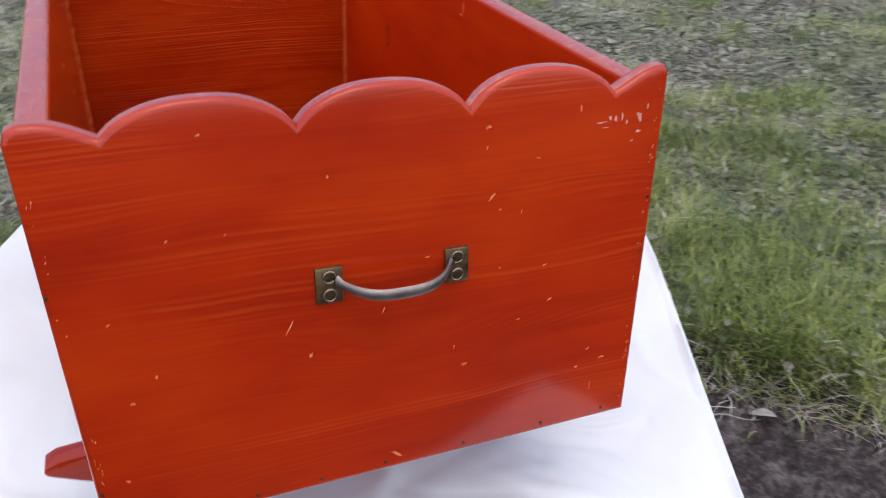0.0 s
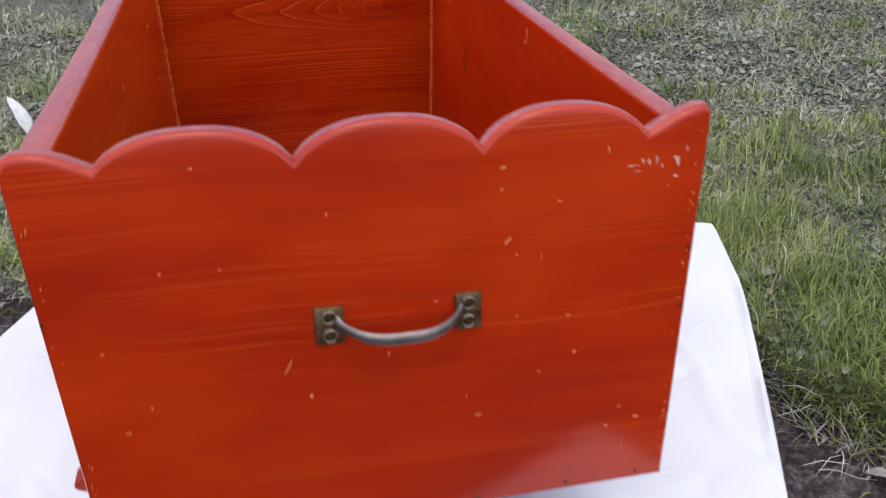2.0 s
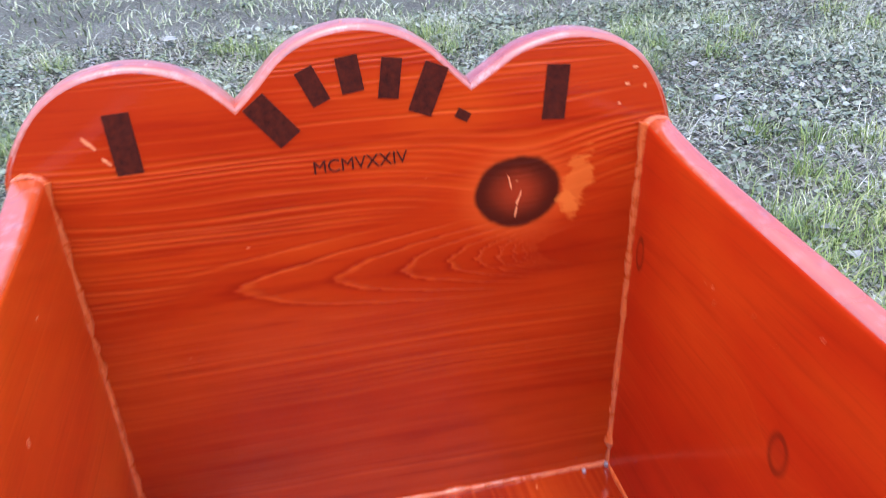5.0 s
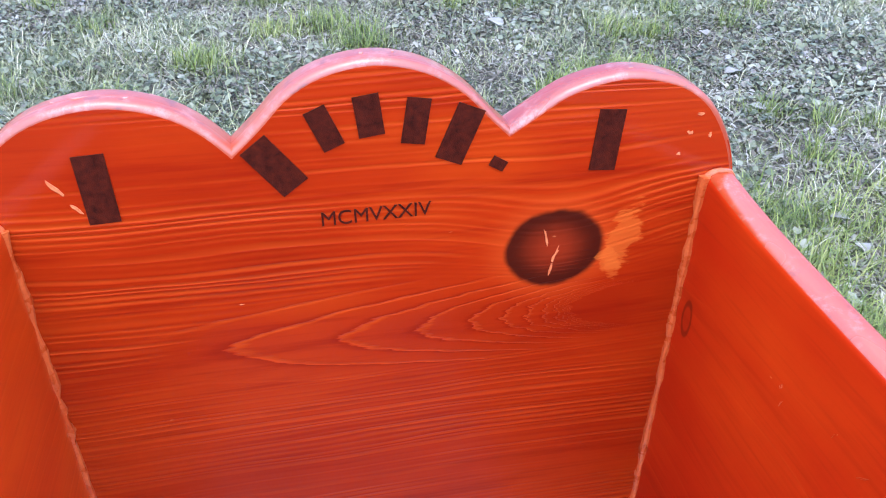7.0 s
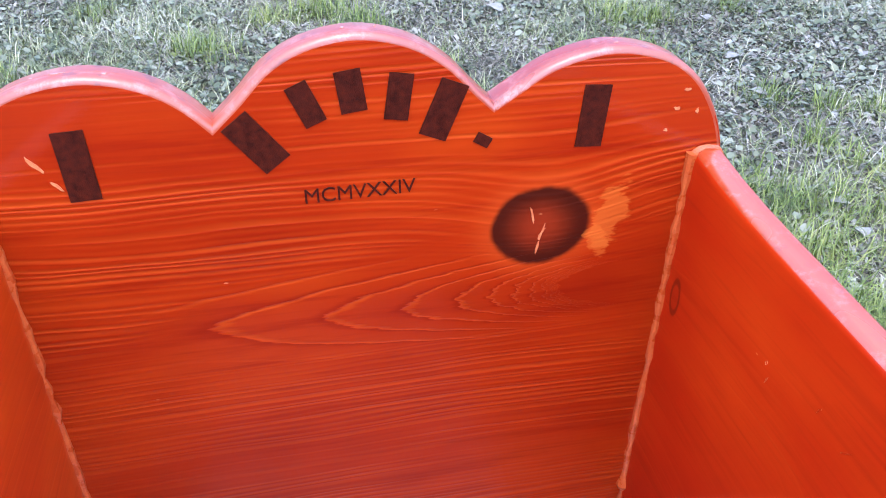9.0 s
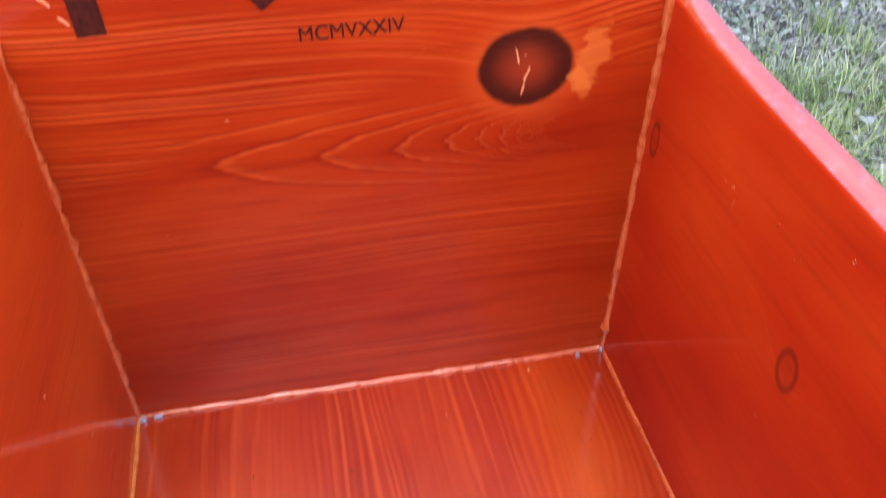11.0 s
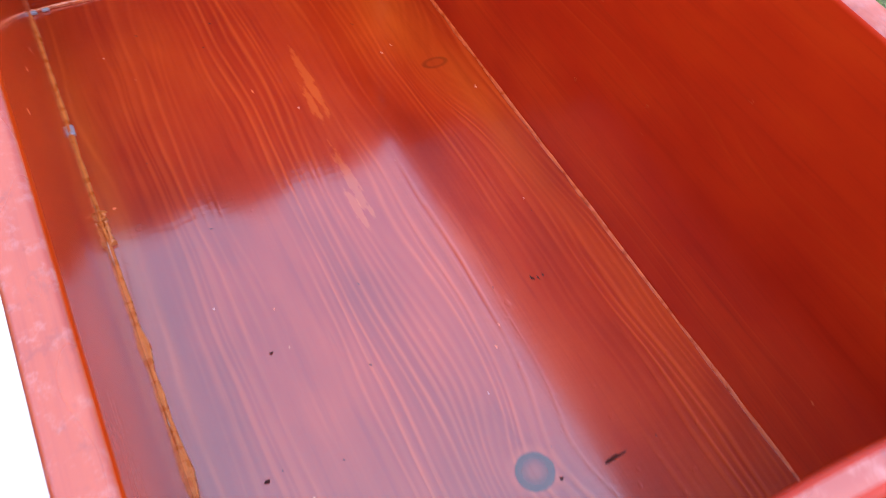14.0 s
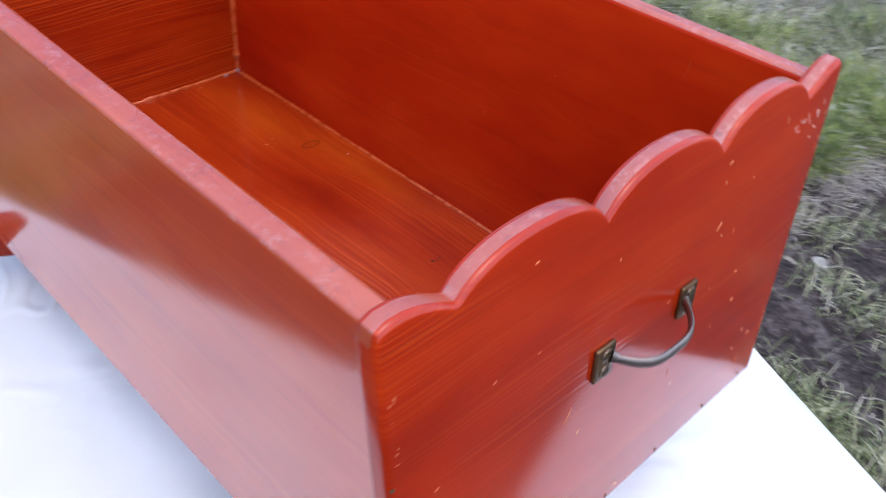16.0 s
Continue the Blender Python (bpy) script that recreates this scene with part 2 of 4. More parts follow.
# ---- materials ----
mat_foot = lacquered_wood("foot_wood", 0, 2, 0.0046, hills=[(0.0, 0.925, 0.09, 0.022, 0.022)], wander=0.02, line=0.17, soft=True, vary=1.0, relief=0.3, seed=1.0, gloss=1.42, haze=0.13, streak=0.22, swell=0.25,
                          tones=((0.25, 0.0085, 0.0005), (0.375, 0.0185, 0.0006), (0.485, 0.037, 0.0010)))
mat_head = lacquered_wood("head_wood", 0, 2, 0.0042, hills=[(0.112, 1.092, 0.07, 0.045, 0.022)], flame=(0.127, 1.036, 140.0, 0.036),
                          knots=[(0.110, 1.0885, 0.0345, 0.030, False)], worn=[(0.158, 1.092, 0.012, 0.026, -0.2, 0.45), (0.150, 1.073, 0.008, 0.013, 0.3, 0.4)], wander=0.016, line=0.33, soft=True, vary=0.9, relief=0.8, seed=2.0, gloss=1.24, haze=0.12, streak=0.5, shown=(0.36, 0.66),
                          tones=((0.23, 0.009, 0.0006), (0.33, 0.020, 0.0008), (0.43, 0.042, 0.0016)))
mat_side_right = lacquered_wood("right_side_wood", 1, 2, 0.012, knots=[(0.536, 1.003, 0.009, 0.014, True), (0.036, 0.995, 0.006, 0.007, False), (0.738, 1.03, 0.006, 0.014, True)],
                                hills=[(0.53, 1.0, 0.05, 0.04, 0.03)], wander=0.05, line=0.12, relief=0.08, seed=4.0, gloss=1.17, haze=0.10, streak=0.25, tones=((0.32, 0.009, 0.0007), (0.43, 0.020, 0.0009), (0.54, 0.042, 0.0016)))
mat_side_left = lacquered_wood("left_side_wood", 1, 2, 0.008, wander=0.03, line=0.24, relief=0.15, seed=6.0, gloss=2.15, haze=0.12, streak=0.2, shown=(0.36, 0.62), tones=((0.40, 0.022, 0.0010), (0.50, 0.043, 0.0016), (0.60, 0.080, 0.003)))
mat_floor = lacquered_wood("floor_wood", 1, 0, 0.0074, hills=[(0.52, 0.155, 0.08, 0.03, 0.03), (0.089, 0.022, 0.06, 0.04, 0.03)],
                           knots=[(0.519, 0.157, 0.007, 0.013, True), (0.089, 0.022, 0.0160, 0.0160, False)], worn=[(0.545, 0.026, 0.060, 0.0045, 0.0, 0.3), (0.51, 0.017, 0.035, 0.004, 0.0, 0.3), (0.40, 0.012, 0.05, 0.005, 0.0, 0.3), (0.37, 0.004, 0.03, 0.004, 0.0, 0.3)], wander=0.03, line=0.34, relief=0.5, cut=0.3, vary=1.1, soft=True, amber=((0.61, 0.145, 0.10, 0.022, 0.2), (0.42, 0.172, 0.12, 0.014, 0.22), (0.45, -0.19, 0.2, 0.01, 0.3)), seed=8.0, gloss=1.98, haze=0.13, streak=0.4, ripple=0.35, swell=0.12, shown=(0.34, 0.68),
                           tones=((0.19, 0.008, 0.0006), (0.30, 0.020, 0.0010), (0.41, 0.046, 0.0020)))
mat_rocker = lacquered_wood("rocker_wood", 0, 2, 0.009, wander=0.02, line=0.25, relief=0.25, seed=11.0, tones=((0.20, 0.008, 0.001), (0.29, 0.016, 0.0014), (0.37, 0.032, 0.002)))
# rims: scuffed wood, its base paler and pinker to carry the sky's sheen
mat_rim = lacquered_wood("rim_wood", 0, 1, 0.012, wander=0.02, line=0.2, relief=0.6, seed=14.0, gloss=2.0, haze=0.30, streak=0.4, scuff=0.55, tones=((0.25, 0.020, 0.004), (0.36, 0.038, 0.006), (0.47, 0.07, 0.011)))
mat_side_rim = lacquered_wood("side_rim_wood", 1, 0, 0.012, wander=0.02, line=0.2, relief=0.6, seed=15.0, gloss=1.92, haze=0.28, streak=0.4, scuff=0.4, tones=((0.31, 0.028, 0.005), (0.42, 0.052, 0.007), (0.54, 0.09, 0.012)))
mat_bead = plain("dried_glue_lacquer", (0.40, 0.045, 0.007), (0.62, 0.14, 0.03), 90.0, 0.3, relief=0.4, coat=0.6)
mat_amber = plain("amber_old_glue", (0.46, 0.10, 0.012), (0.68, 0.24, 0.05), 90.0, 0.3, relief=0.4, coat=0.6)
mat_bare = plain("bare_wood_scratch", (0.56, 0.12, 0.03), (0.74, 0.26, 0.09), 300.0, 0.7, coat=1.0)
mat_pale = plain("old_pale_paint", (0.52, 0.17, 0.11), (0.68, 0.38, 0.31), 200.0, 0.5, coat=1.0)
mat_worn = plain("worn_orange_patch", (0.60, 0.10, 0.018), (0.74, 0.19, 0.05), 160.0, 0.5, coat=1.0)
# the sky's blue glint is put into this metal's colour
mat_glint_steel = plain("sky_glint_steel", (0.30, 0.33, 0.42), (0.55, 0.60, 0.72), 300.0, 0.35, metallic=0.6)
mat_dark_mark = plain("burnt_letter_stroke", (0.016, 0.003, 0.002), (0.085, 0.010, 0.003), 220.0, 0.5, shine=0.12)
mat_brass = plain("tarnished_brass", (0.10, 0.055, 0.026), (0.24, 0.15, 0.075), 130.0, 0.36, metallic=0.9)
mat_grip = plain("worn_iron_grip", (0.15, 0.115, 0.10), (0.30, 0.25, 0.225), 60.0, 0.42, metallic=0.95, relief=0.15)
mat_ring = plain("bright_brass_rim", (0.24, 0.17, 0.12), (0.42, 0.33, 0.27), 200.0, 0.3, metallic=0.9)
mat_screw = plain("dark_screw", (0.03, 0.018, 0.01), (0.12, 0.075, 0.03), 300.0, 0.45, metallic=0.8)
mat_table = plain("grey_table_wood", (0.10, 0.075, 0.05), (0.22, 0.17, 0.12), 18.0, 0.7)

m = Nodes("white_bedsheet")
p = m.place()
weave = m.noise(p, 900.0, 2.0)
crease = m.noise(p, 5.0, 2.0, 0.5, 0.8)
ridge = m.math("ABSOLUTE", m.math("SUBTRACT", m.noise(p, 3.6, 2.0, 0.5, 1.2), 0.5))
ridge = m.math("MULTIPLY", m.span(ridge, 0.0, 0.035, 1.0, 0.0), m.span(m.noise(p, 2.2, 1.0), 0.45, 0.6))
m.set(base_color=m.ramp(m.noise(p, 3.0, 3.0), [(0.3, (0.655, 0.659, 0.659)), (0.7, (0.725, 0.729, 0.729))]), roughness=0.85, specular_ior_level=0.15, sheen_weight=0.1)
m.bump(m.math("ADD", m.math("ADD", crease, m.math("MULTIPLY", ridge, 0.24)), m.math("MULTIPLY", weave, 0.02)), 0.8, 0.018)
mat_sheet = m.mat

m = Nodes("lawn_soil")
p = m.place()
big, mid, small = m.noise(p, 1.7, 4.0), m.noise(p, 9.0, 5.0, 0.65), m.noise(p, 70.0, 4.0, 0.7)
clod = m.noise(p, 31.0, 5.0, 0.7, 0.4)
soil = m.ramp(m.math("ADD", m.math("MULTIPLY", mid, 0.35), m.math("ADD", m.math("MULTIPLY", clod, 0.4), m.math("MULTIPLY", small, 0.25))),
              [(0.37, (0.012, 0.009, 0.008)), (0.50, (0.070, 0.053, 0.050)), (0.63, (0.23, 0.19, 0.18))])
thatch = m.ramp(m.math("ADD", m.math("MULTIPLY", big, 0.35), m.math("MULTIPLY", small, 0.65)),
                [(0.3, (0.060, 0.050, 0.040)), (0.5, (0.17, 0.15, 0.12)), (0.70, (0.32, 0.29, 0.24))])
up = m.span(m.math("ADD", m.split(p)[2], m.math("MULTIPLY", m.math("SUBTRACT", mid, 0.5), 0.06)), 0.05, 0.085)
m.set(base_color=m.mix(up, soil, thatch), roughness=0.95, specular_ior_level=0.15)
m.bump(m.math("ADD", m.math("ADD", mid, clod), m.math("MULTIPLY", small, 0.5)), 1.0, 0.04)
mat_ground = m.mat

mat_grass = by_island("grass_blade", [(0.0, (0.036, 0.044, 0.014)), (0.28, (0.115, 0.138, 0.042)), (0.52, (0.25, 0.265, 0.115)), (0.75, (0.44, 0.41, 0.26)), (0.95, (0.58, 0.53, 0.43))], 0.45)
mat_tuft = by_island("lush_grass", [(0.0, (0.042, 0.066, 0.010)), (0.4, (0.135, 0.180, 0.030)), (0.75, (0.26, 0.29, 0.070)), (1.0, (0.42, 0.40, 0.15))], 0.45)
mat_weed = by_island("weed_leaf", [(0.0, (0.050, 0.058, 0.026)), (0.4, (0.135, 0.146, 0.080)), (0.75, (0.23, 0.232, 0.155)), (1.0, (0.35, 0.34, 0.27))], 0.4)
mat_straw = by_island("dry_straw", [(0.0, (0.12, 0.09, 0.07)), (0.5, (0.31, 0.265, 0.225)), (1.0, (0.64, 0.59, 0.53))], 0.7)
mat_bits = by_island("dead_leaf_bits", [(0.0, (0.12, 0.10, 0.078)), (0.4, (0.20, 0.175, 0.14)), (0.8, (0.28, 0.26, 0.21)), (1.0, (0.37, 0.35, 0.30))], 0.7)
mat_mulch = by_island("grey_dead_leaf", [(0.0, (0.12, 0.100, 0.085)), (0.35, (0.24, 0.215, 0.19)), (0.7, (0.34, 0.315, 0.285)), (1.0, (0.46, 0.435, 0.40))], 0.6)
mat_bleached = plain("bleached_leaf", (0.50, 0.48, 0.45), (0.74, 0.72, 0.69), 40.0, 0.7)
mat_litter = plain("pale_dead_leaf", (0.17, 0.15, 0.125), (0.37, 0.345, 0.31), 60.0, 0.8)


# ---- mesh helpers ----
def mesh_of(name, bm, material, angle=38.0, others=()):
    bmesh.ops.recalc_face_normals(bm, faces=bm.faces[:])
    for f in bm.faces:
        f.smooth = True
    me = bpy.data.meshes.new(name)
    bm.to_mesh(me)
    bm.free()
    me.set_sharp_from_angle(angle=radians(angle))
    me.materials.append(material)
    for other in others:
        me.materials.append(other)
    return me


def thing(name, place, label, category, group="", kind=""):
    ob = new(name)
    ob.empty_display_size = 0.05
    ob.matrix_basis = pose(*place)
    return tagged(ob, label, category, group, kind)


def part(name, bm, material, parent, label="", angle=38.0, others=()):
    ob = new(name, mesh_of(name, bm, material, angle, others))
    ob.parent = parent
    if parent.parent is None:
        ob.matrix_parent_inverse = parent.matrix_basis.inverted()
    return tagged(ob, label) if label else ob


def rim_bevel(bm, size, steps=3, sharp=50.0):
    edges = [e for e in bm.edges if len(e.link_faces) == 2 and e.calc_face_angle(0) > radians(sharp)]
    bmesh.ops.bevel(bm, geom=edges, offset=size, segments=steps, profile=0.5, affect="EDGES", clamp_overlap=True)


def upright(p, q):
    """True for the straight upright ends and the underside of an outline."""
    return abs(p[1] - q[1]) > 0.1 or abs(p[0] - q[0]) > 0.2


def board_from_outline(outline, y0, y1, bevel, lean=0.0, z_ref=0.0, steps=3, turn=0.0, rim=0, bevel_slot=-1):
    """A board cut to an outline in x and z, its faces at y0 and y1, leaning by lean in y for each metre of height and turned by turn for each metre of x."""
    bm = bmesh.new()
    front = [bm.verts.new((x, y0, z)) for x, z in outline]
    back = [bm.verts.new((x, y1, z)) for x, z in outline]
    bm.faces.new(front)
    bm.faces.new(back[::-1])
    n = len(outline)
    for i in range(n):
        bm.faces.new((front[i], front[(i + 1) % n], back[(i + 1) % n], back[i])).material_index = 0 if upright(outline[i], outline[(i + 1) % n]) else rim
    bmesh.ops.recalc_face_normals(bm, faces=bm.faces[:])
    fs = set(front) | set(back)
    corners = [e for e in bm.edges if (e.verts[0] in front and e.verts[1] in front) or (e.verts[0] in back and e.verts[1] in back)]
    bmesh.ops.bevel(bm, geom=corners, offset=bevel, segments=steps, profile=0.5, affect="EDGES", clamp_overlap=True, material=bevel_slot)
    bmesh.ops.triangulate(bm, faces=[f for f in bm.faces if len(f.verts) > 4])
    if rim:
        z_top = max(z for x, z in outline)
        for f in bm.faces:
            f.normal_update()
            if abs(f.normal.z) < 0.25 and abs(f.normal.x) > 0.3 or f.calc_center_median().z < z_top - 0.11:
                f.material_index = 0
    for v in bm.verts:
        v.co.y += lean * (v.co.z - z_ref) + turn * v.co.x
    return bm


def box(x0, x1, y0, y1, z0, z1, bevel=0.0, steps=2):
    bm = bmesh.new()
    bmesh.ops.create_cube(bm, size=1.0)
    for v in bm.verts:
        v.co = Vector(((x0 + x1) / 2 + v.co.x * (x1 - x0), (y0 + y1) / 2 + v.co.y * (y1 - y0), (z0 + z1) / 2 + v.co.z * (z1 - z0)))
    if bevel:
        bmesh.ops.bevel(bm, geom=bm.edges[:], offset=bevel, segments=steps, profile=0.5, affect="EDGES")
    return bm


def tube(points, radii, sides=8, flat=1.0):
    """A tube along points; flat squeezes it vertically."""
    bm = bmesh.new()
    rings = []
    for i, p in enumerate(points):
        p = Vector(p)
        t = (Vector(points[min(i + 1, len(points) - 1)]) - Vector(points[max(i - 1, 0)])).normalized()
        up = Vector((0, 0, 1)) if abs(t.z) < 0.9 else Vector((1, 0, 0))
        s = t.cross(up).normalized()
        u = s.cross(t).normalized()
        r = radii[i] if isinstance(radii, (list, tuple)) else radii
        rings.append([bm.verts.new(p + s * (r * math.cos(k * 2 * math.pi / sides)) + u * (r * flat * math.sin(k * 2 * math.pi / sides))) for k in range(sides)])
    for a, b in zip(rings, rings[1:]):
        for k in range(sides):
            bm.faces.new((a[k], a[(k + 1) % sides], b[(k + 1) % sides], b[k]))
    bm.faces.new(rings[0][::-1])
    bm.faces.new(rings[-1])
    return bm


def arc_lobe(x0, z0, x1, z1, top, n=14, power=2.0):
    """Points over a scallop from (x0, z0) to (x1, z1) whose crown reaches top; the first point is left out."""
    pts = []
    for i in range(1, n + 1):
        s = i / n
        u = 2 * s - 1
        base = z0 + (z1 - z0) * s
        crown = (1 - abs(u) ** power) ** 0.8
        pts.append((x0 + (x1 - x0) * s, base + (top - base) * crown))
    return pts


def cloud_mesh(name, verts, faces_flat, loop_totals, material):
    """A joined mesh from numpy arrays."""
    me = bpy.data.meshes.new(name)
    me.vertices.add(len(verts))
    me.vertices.foreach_set("co", verts.astype(np.float32).ravel())
    me.loops.add(len(faces_flat))
    me.loops.foreach_set("vertex_index", faces_flat.astype(np.int32))
    me.polygons.add(len(loop_totals))
    starts = np.concatenate(([0], np.cumsum(loop_totals)[:-1]))
    me.polygons.foreach_set("loop_start", starts.astype(np.int32))
    me.polygons.foreach_set("loop_total", loop_totals.astype(np.int32))
    me.update(calc_edges=True)
    me.materials.append(material)
    return me


# ---- ground ----
rng = np.random.default_rng(7)
LAWN = 0.09


def wavy(x, y, f, ph):
    return (np.sin(x * f + ph) * np.cos(y * f * 0.83 - ph * 1.7) + np.sin((x + y) * f * 0.61 + ph * 2.3) + np.cos((x * 0.7 - y) * f * 1.37 + ph)) / 3


def bank_y(x):
    """The edge of the lawn beside the trodden earth: the lawn lies beyond it."""
    x = np.asarray(x, float)
    return np.interp(x, [-30, -1.6, -0.9, -0.45, 0.3, 0.95, 1.07, 1.10, 1.14, 1.22, 1.32, 1.5, 2.1, 3.0, 30], [2.0, 2.0, 1.75, 1.5, 1.45, 1.40, 1.20, 0.98, 0.82, 0.70, 0.61, 0.51, 0.40, 0.25, 0.0]) + 0.03 * np.sin(x * 21) + 0.02 * np.sin(x * 47 + 1)


def ground_z(x, y):
    x, y = np.asarray(x, float), np.asarray(y, float)
    d = y - bank_y(x)
    s = np.clip(d / 0.10 + 0.5, 0, 1)
    s = s * s * (3 - 2 * s)
    return LAWN * s + 0.012 * wavy(x, y, 5.0, 0.4) + 0.008 * wavy(x + 0.05 * np.sin(9 * y), y, 17.0, 1.3) + 0.006 * wavy(x, y + 0.03 * np.sin(23 * x), 43.0, 2.0) + 0.005 * wavy(x + 0.01 * np.sin(61 * y), y, 97.0, 0.7) + (1 - s) * 0.010 * wavy(x + 0.04 * np.sin(17 * y), y + 0.03 * np.sin(29 * x), 61.0, 3.1)


g = np.linspace(-1, 1, 321)
gx = np.sinh(g * 6.6) / np.sinh(6.6) * 90 + 0.9 * (1 - np.abs(g))
gy = np.sinh(g * 6.6) / np.sinh(6.6) * 90 + 1.1 * (1 - np.abs(g))
GX, GY = np.meshgrid(gx, gy)
co = np.stack([GX.ravel(), GY.ravel(), ground_z(GX, GY).ravel()], 1)
N = len(g)
idx = np.arange(N * N).reshape(N, N)
quads = np.stack([idx[:-1, :-1], idx[:-1, 1:], idx[1:, 1:], idx[1:, :-1]], -1).reshape(-1, 4)
me = cloud_mesh("ground", co, quads.ravel(), np.full(len(quads), 4), mat_ground)
me.polygons.foreach_set("use_smooth", np.ones(len(quads), bool))
ground = tagged(new("ground", me), "trodden dark earth and thin lawn with a low bank", "ground", kind="structure")


def scatter(n, x0, x1, y0, y1, keep):
    x, y = rng.uniform(x0, x1, n), rng.uniform(y0, y1, n)
    k = rng.uniform(0, 1, n) < keep(x, y)
    return x[k], y[k]


def blades(name, x, y, length, width, lean, material, label, curl=0.5):
    """Grass blades or straws, each tapered and bent, as one mesh."""
    n = len(x)
    az = rng.uniform(0, 2 * math.pi, n)
    d = np.stack([np.cos(az), np.sin(az), np.zeros(n)], 1)
    s = np.stack([-np.sin(az), np.cos(az), np.zeros(n)], 1)
    base = np.stack([x, y, ground_z(x, y) - 0.003], 1)
    L, W, A = length[:, None], width[:, None], lean[:, None]
    up = np.array([0, 0, 1.0])
    mid = base + L * 0.55 * (np.sin(A) * d + np.cos(A) * up)
    A2 = np.minimum(A + curl * rng.uniform(0.2, 1.4, (n, 1)), 1.75)
    tip = mid + L * 0.45 * (np.sin(A2) * d + np.cos(A2) * up)
    tip[:, 2] = np.maximum(tip[:, 2], base[:, 2] + 0.004)
    v = np.stack([base - s * W * 0.5, base + s * W * 0.5, mid + s * W * 0.45, mid - s * W * 0.45, tip], 1).reshape(-1, 3)
    o = np.arange(n)[:, None] * 5
    f = np.concatenate([o + np.array([[0, 1, 2, 3]]), o + np.array([[3, 2, 4]])], 1)
    tot = np.tile([4, 3], n)
    return tagged(new(name, cloud_mesh(name, v, f.ravel(), tot, material)), label, "grass", kind="stuff")


def on_lawn(x, y):
    d = y - bank_y(x)
    return np.where(d > 0.0, 1.0, 0.0)


BARE = ((2.3, 3.3, 0.65), (1.05, 4.3, 0.30), (-1.3, 4.9, 0.45), (3.8, 4.0, 0.5))


def littered(x, y):
    """How far the grass gives way to dead leaves and bare soil, 0 to 1."""
    s = sum(np.exp(-((x - a) ** 2 + (y - b) ** 2) / r ** 2) for a, b, r in BARE)
    return np.clip(s * 0.9 + 0.5 * wavy(x, y, 6.0, 1.7) * (s > 0.15), 0.0, 1.0)


def patchy(x, y):
    return np.clip(0.40 + 1.1 * wavy(x, y, 3.1, 0.9) + 0.8 * wavy(x, y, 9.0, 2.2), 0.30, 1.0) * (1 - 0.82 * littered(x, y))


near = lambda x, y: on_lawn(x, y) * patchy(x, y)  # noqa: E731
x, y = scatter(330000, -2.4, 5.2, 0.2, 5.4, near)
n = len(x)
blades("grass", x, y, 0.03 + 0.11 * rng.uniform(0, 1, n) ** 1.5, rng.uniform(0.0018, 0.0042, n), rng.uniform(0.5, 1.5, n), mat_grass, "short trampled grey-green lawn grass")


def beyond(x, y):
    """Thins out with distance, outside the stretch beside the table."""
    inside = (x > -2.4) & (x < 5.2) & (y < 5.4)
    far = np.hypot(x - 1.4, y - 2.0)
    return np.where(inside, 0.0, near(x, y) * np.clip(1.25 - far / 14.0, 0.0, 1.0))


x, y = scatter(420000, -11.0, 14.0, 0.0, 15.0, beyond)
n = len(x)
blades("grass", x, y, rng.uniform(0.05, 0.13, n), rng.uniform(0.004, 0.009, n), rng.uniform(0.5, 1.45, n), mat_grass, "short lawn grass further from the table")


def tufts(count, x0, x1, y0, y1, keep, spread, per):
    cx, cy = scatter(count, x0, x1, y0, y1, keep)
    x = np.repeat(cx, per) + rng.normal(0, spread, len(cx) * per)
    y = np.repeat(cy, per) + rng.normal(0, spread, len(cx) * per)
    return x, y


x, y = tufts(150, -2.0, 4.5, 0.4, 5.0, on_lawn, 0.05, 110)
xb, yb = tufts(130, 0.95, 2.8, 0.45, 2.5, on_lawn, 0.06, 110)
x, y = np.concatenate([x, xb]), np.concatenate([y, yb])
spots = np.array([(1.37, 0.95), (1.50, 0.80), (1.31, 0.83), (1.70, 0.70), (1.42, 0.72), (1.26, 1.76), (1.32, 1.66), (1.52, 1.66), (1.91, 2.06), (1.20, 1.34), (1.40, 1.22), (1.56, 1.12), (1.65, 4.07), (1.51, 3.53), (0.23, 4.39), (-0.32, 3.92), (1.26, 1.62), (-0.50, 1.63), (-0.63, 1.77), (-0.94, 1.93)])
x = np.concatenate([x, np.repeat(spots[:, 0], 380) + rng.normal(0, 0.08, 380 * len(spots))])
y = np.concatenate([y, np.repeat(spots[:, 1], 380) + rng.normal(0, 0.08, 380 * len(spots))])
n = len(x)
blades("grass_tuft", x, y, rng.uniform(0.06, 0.17, n), rng.uniform(0.002, 0.0040, n), rng.uniform(0.1, 1.2, n), mat_tuft, "longer green grass growing in loose tufts", 0.9)
# the fringe of grass that hangs over the bank
fx = rng.uniform(0.7, 3.2, 9000)
fy = bank_y(fx) + np.abs(rng.normal(0, 0.07, len(fx))) - 0.01
n = len(fx)
blades("grass_fringe", fx, fy, rng.uniform(0.04, 0.12, n), rng.uniform(0.002, 0.0036, n), rng.uniform(0.2, 1.3, n), mat_tuft, "long grass hanging over the edge of the bank", 1.0)
rx = rng.uniform(1.0, 2.6, 2600)
ry = bank_y(rx) + rng.normal(-0.02, 0.05, len(rx))
n = len(rx)
blades("roots", rx, ry, rng.uniform(0.05, 0.17, n), rng.uniform(0.0014, 0.003, n), rng.uniform(0.9, 1.6, n), mat_straw, "pale roots and dead stalks hanging from the bank", 1.2)
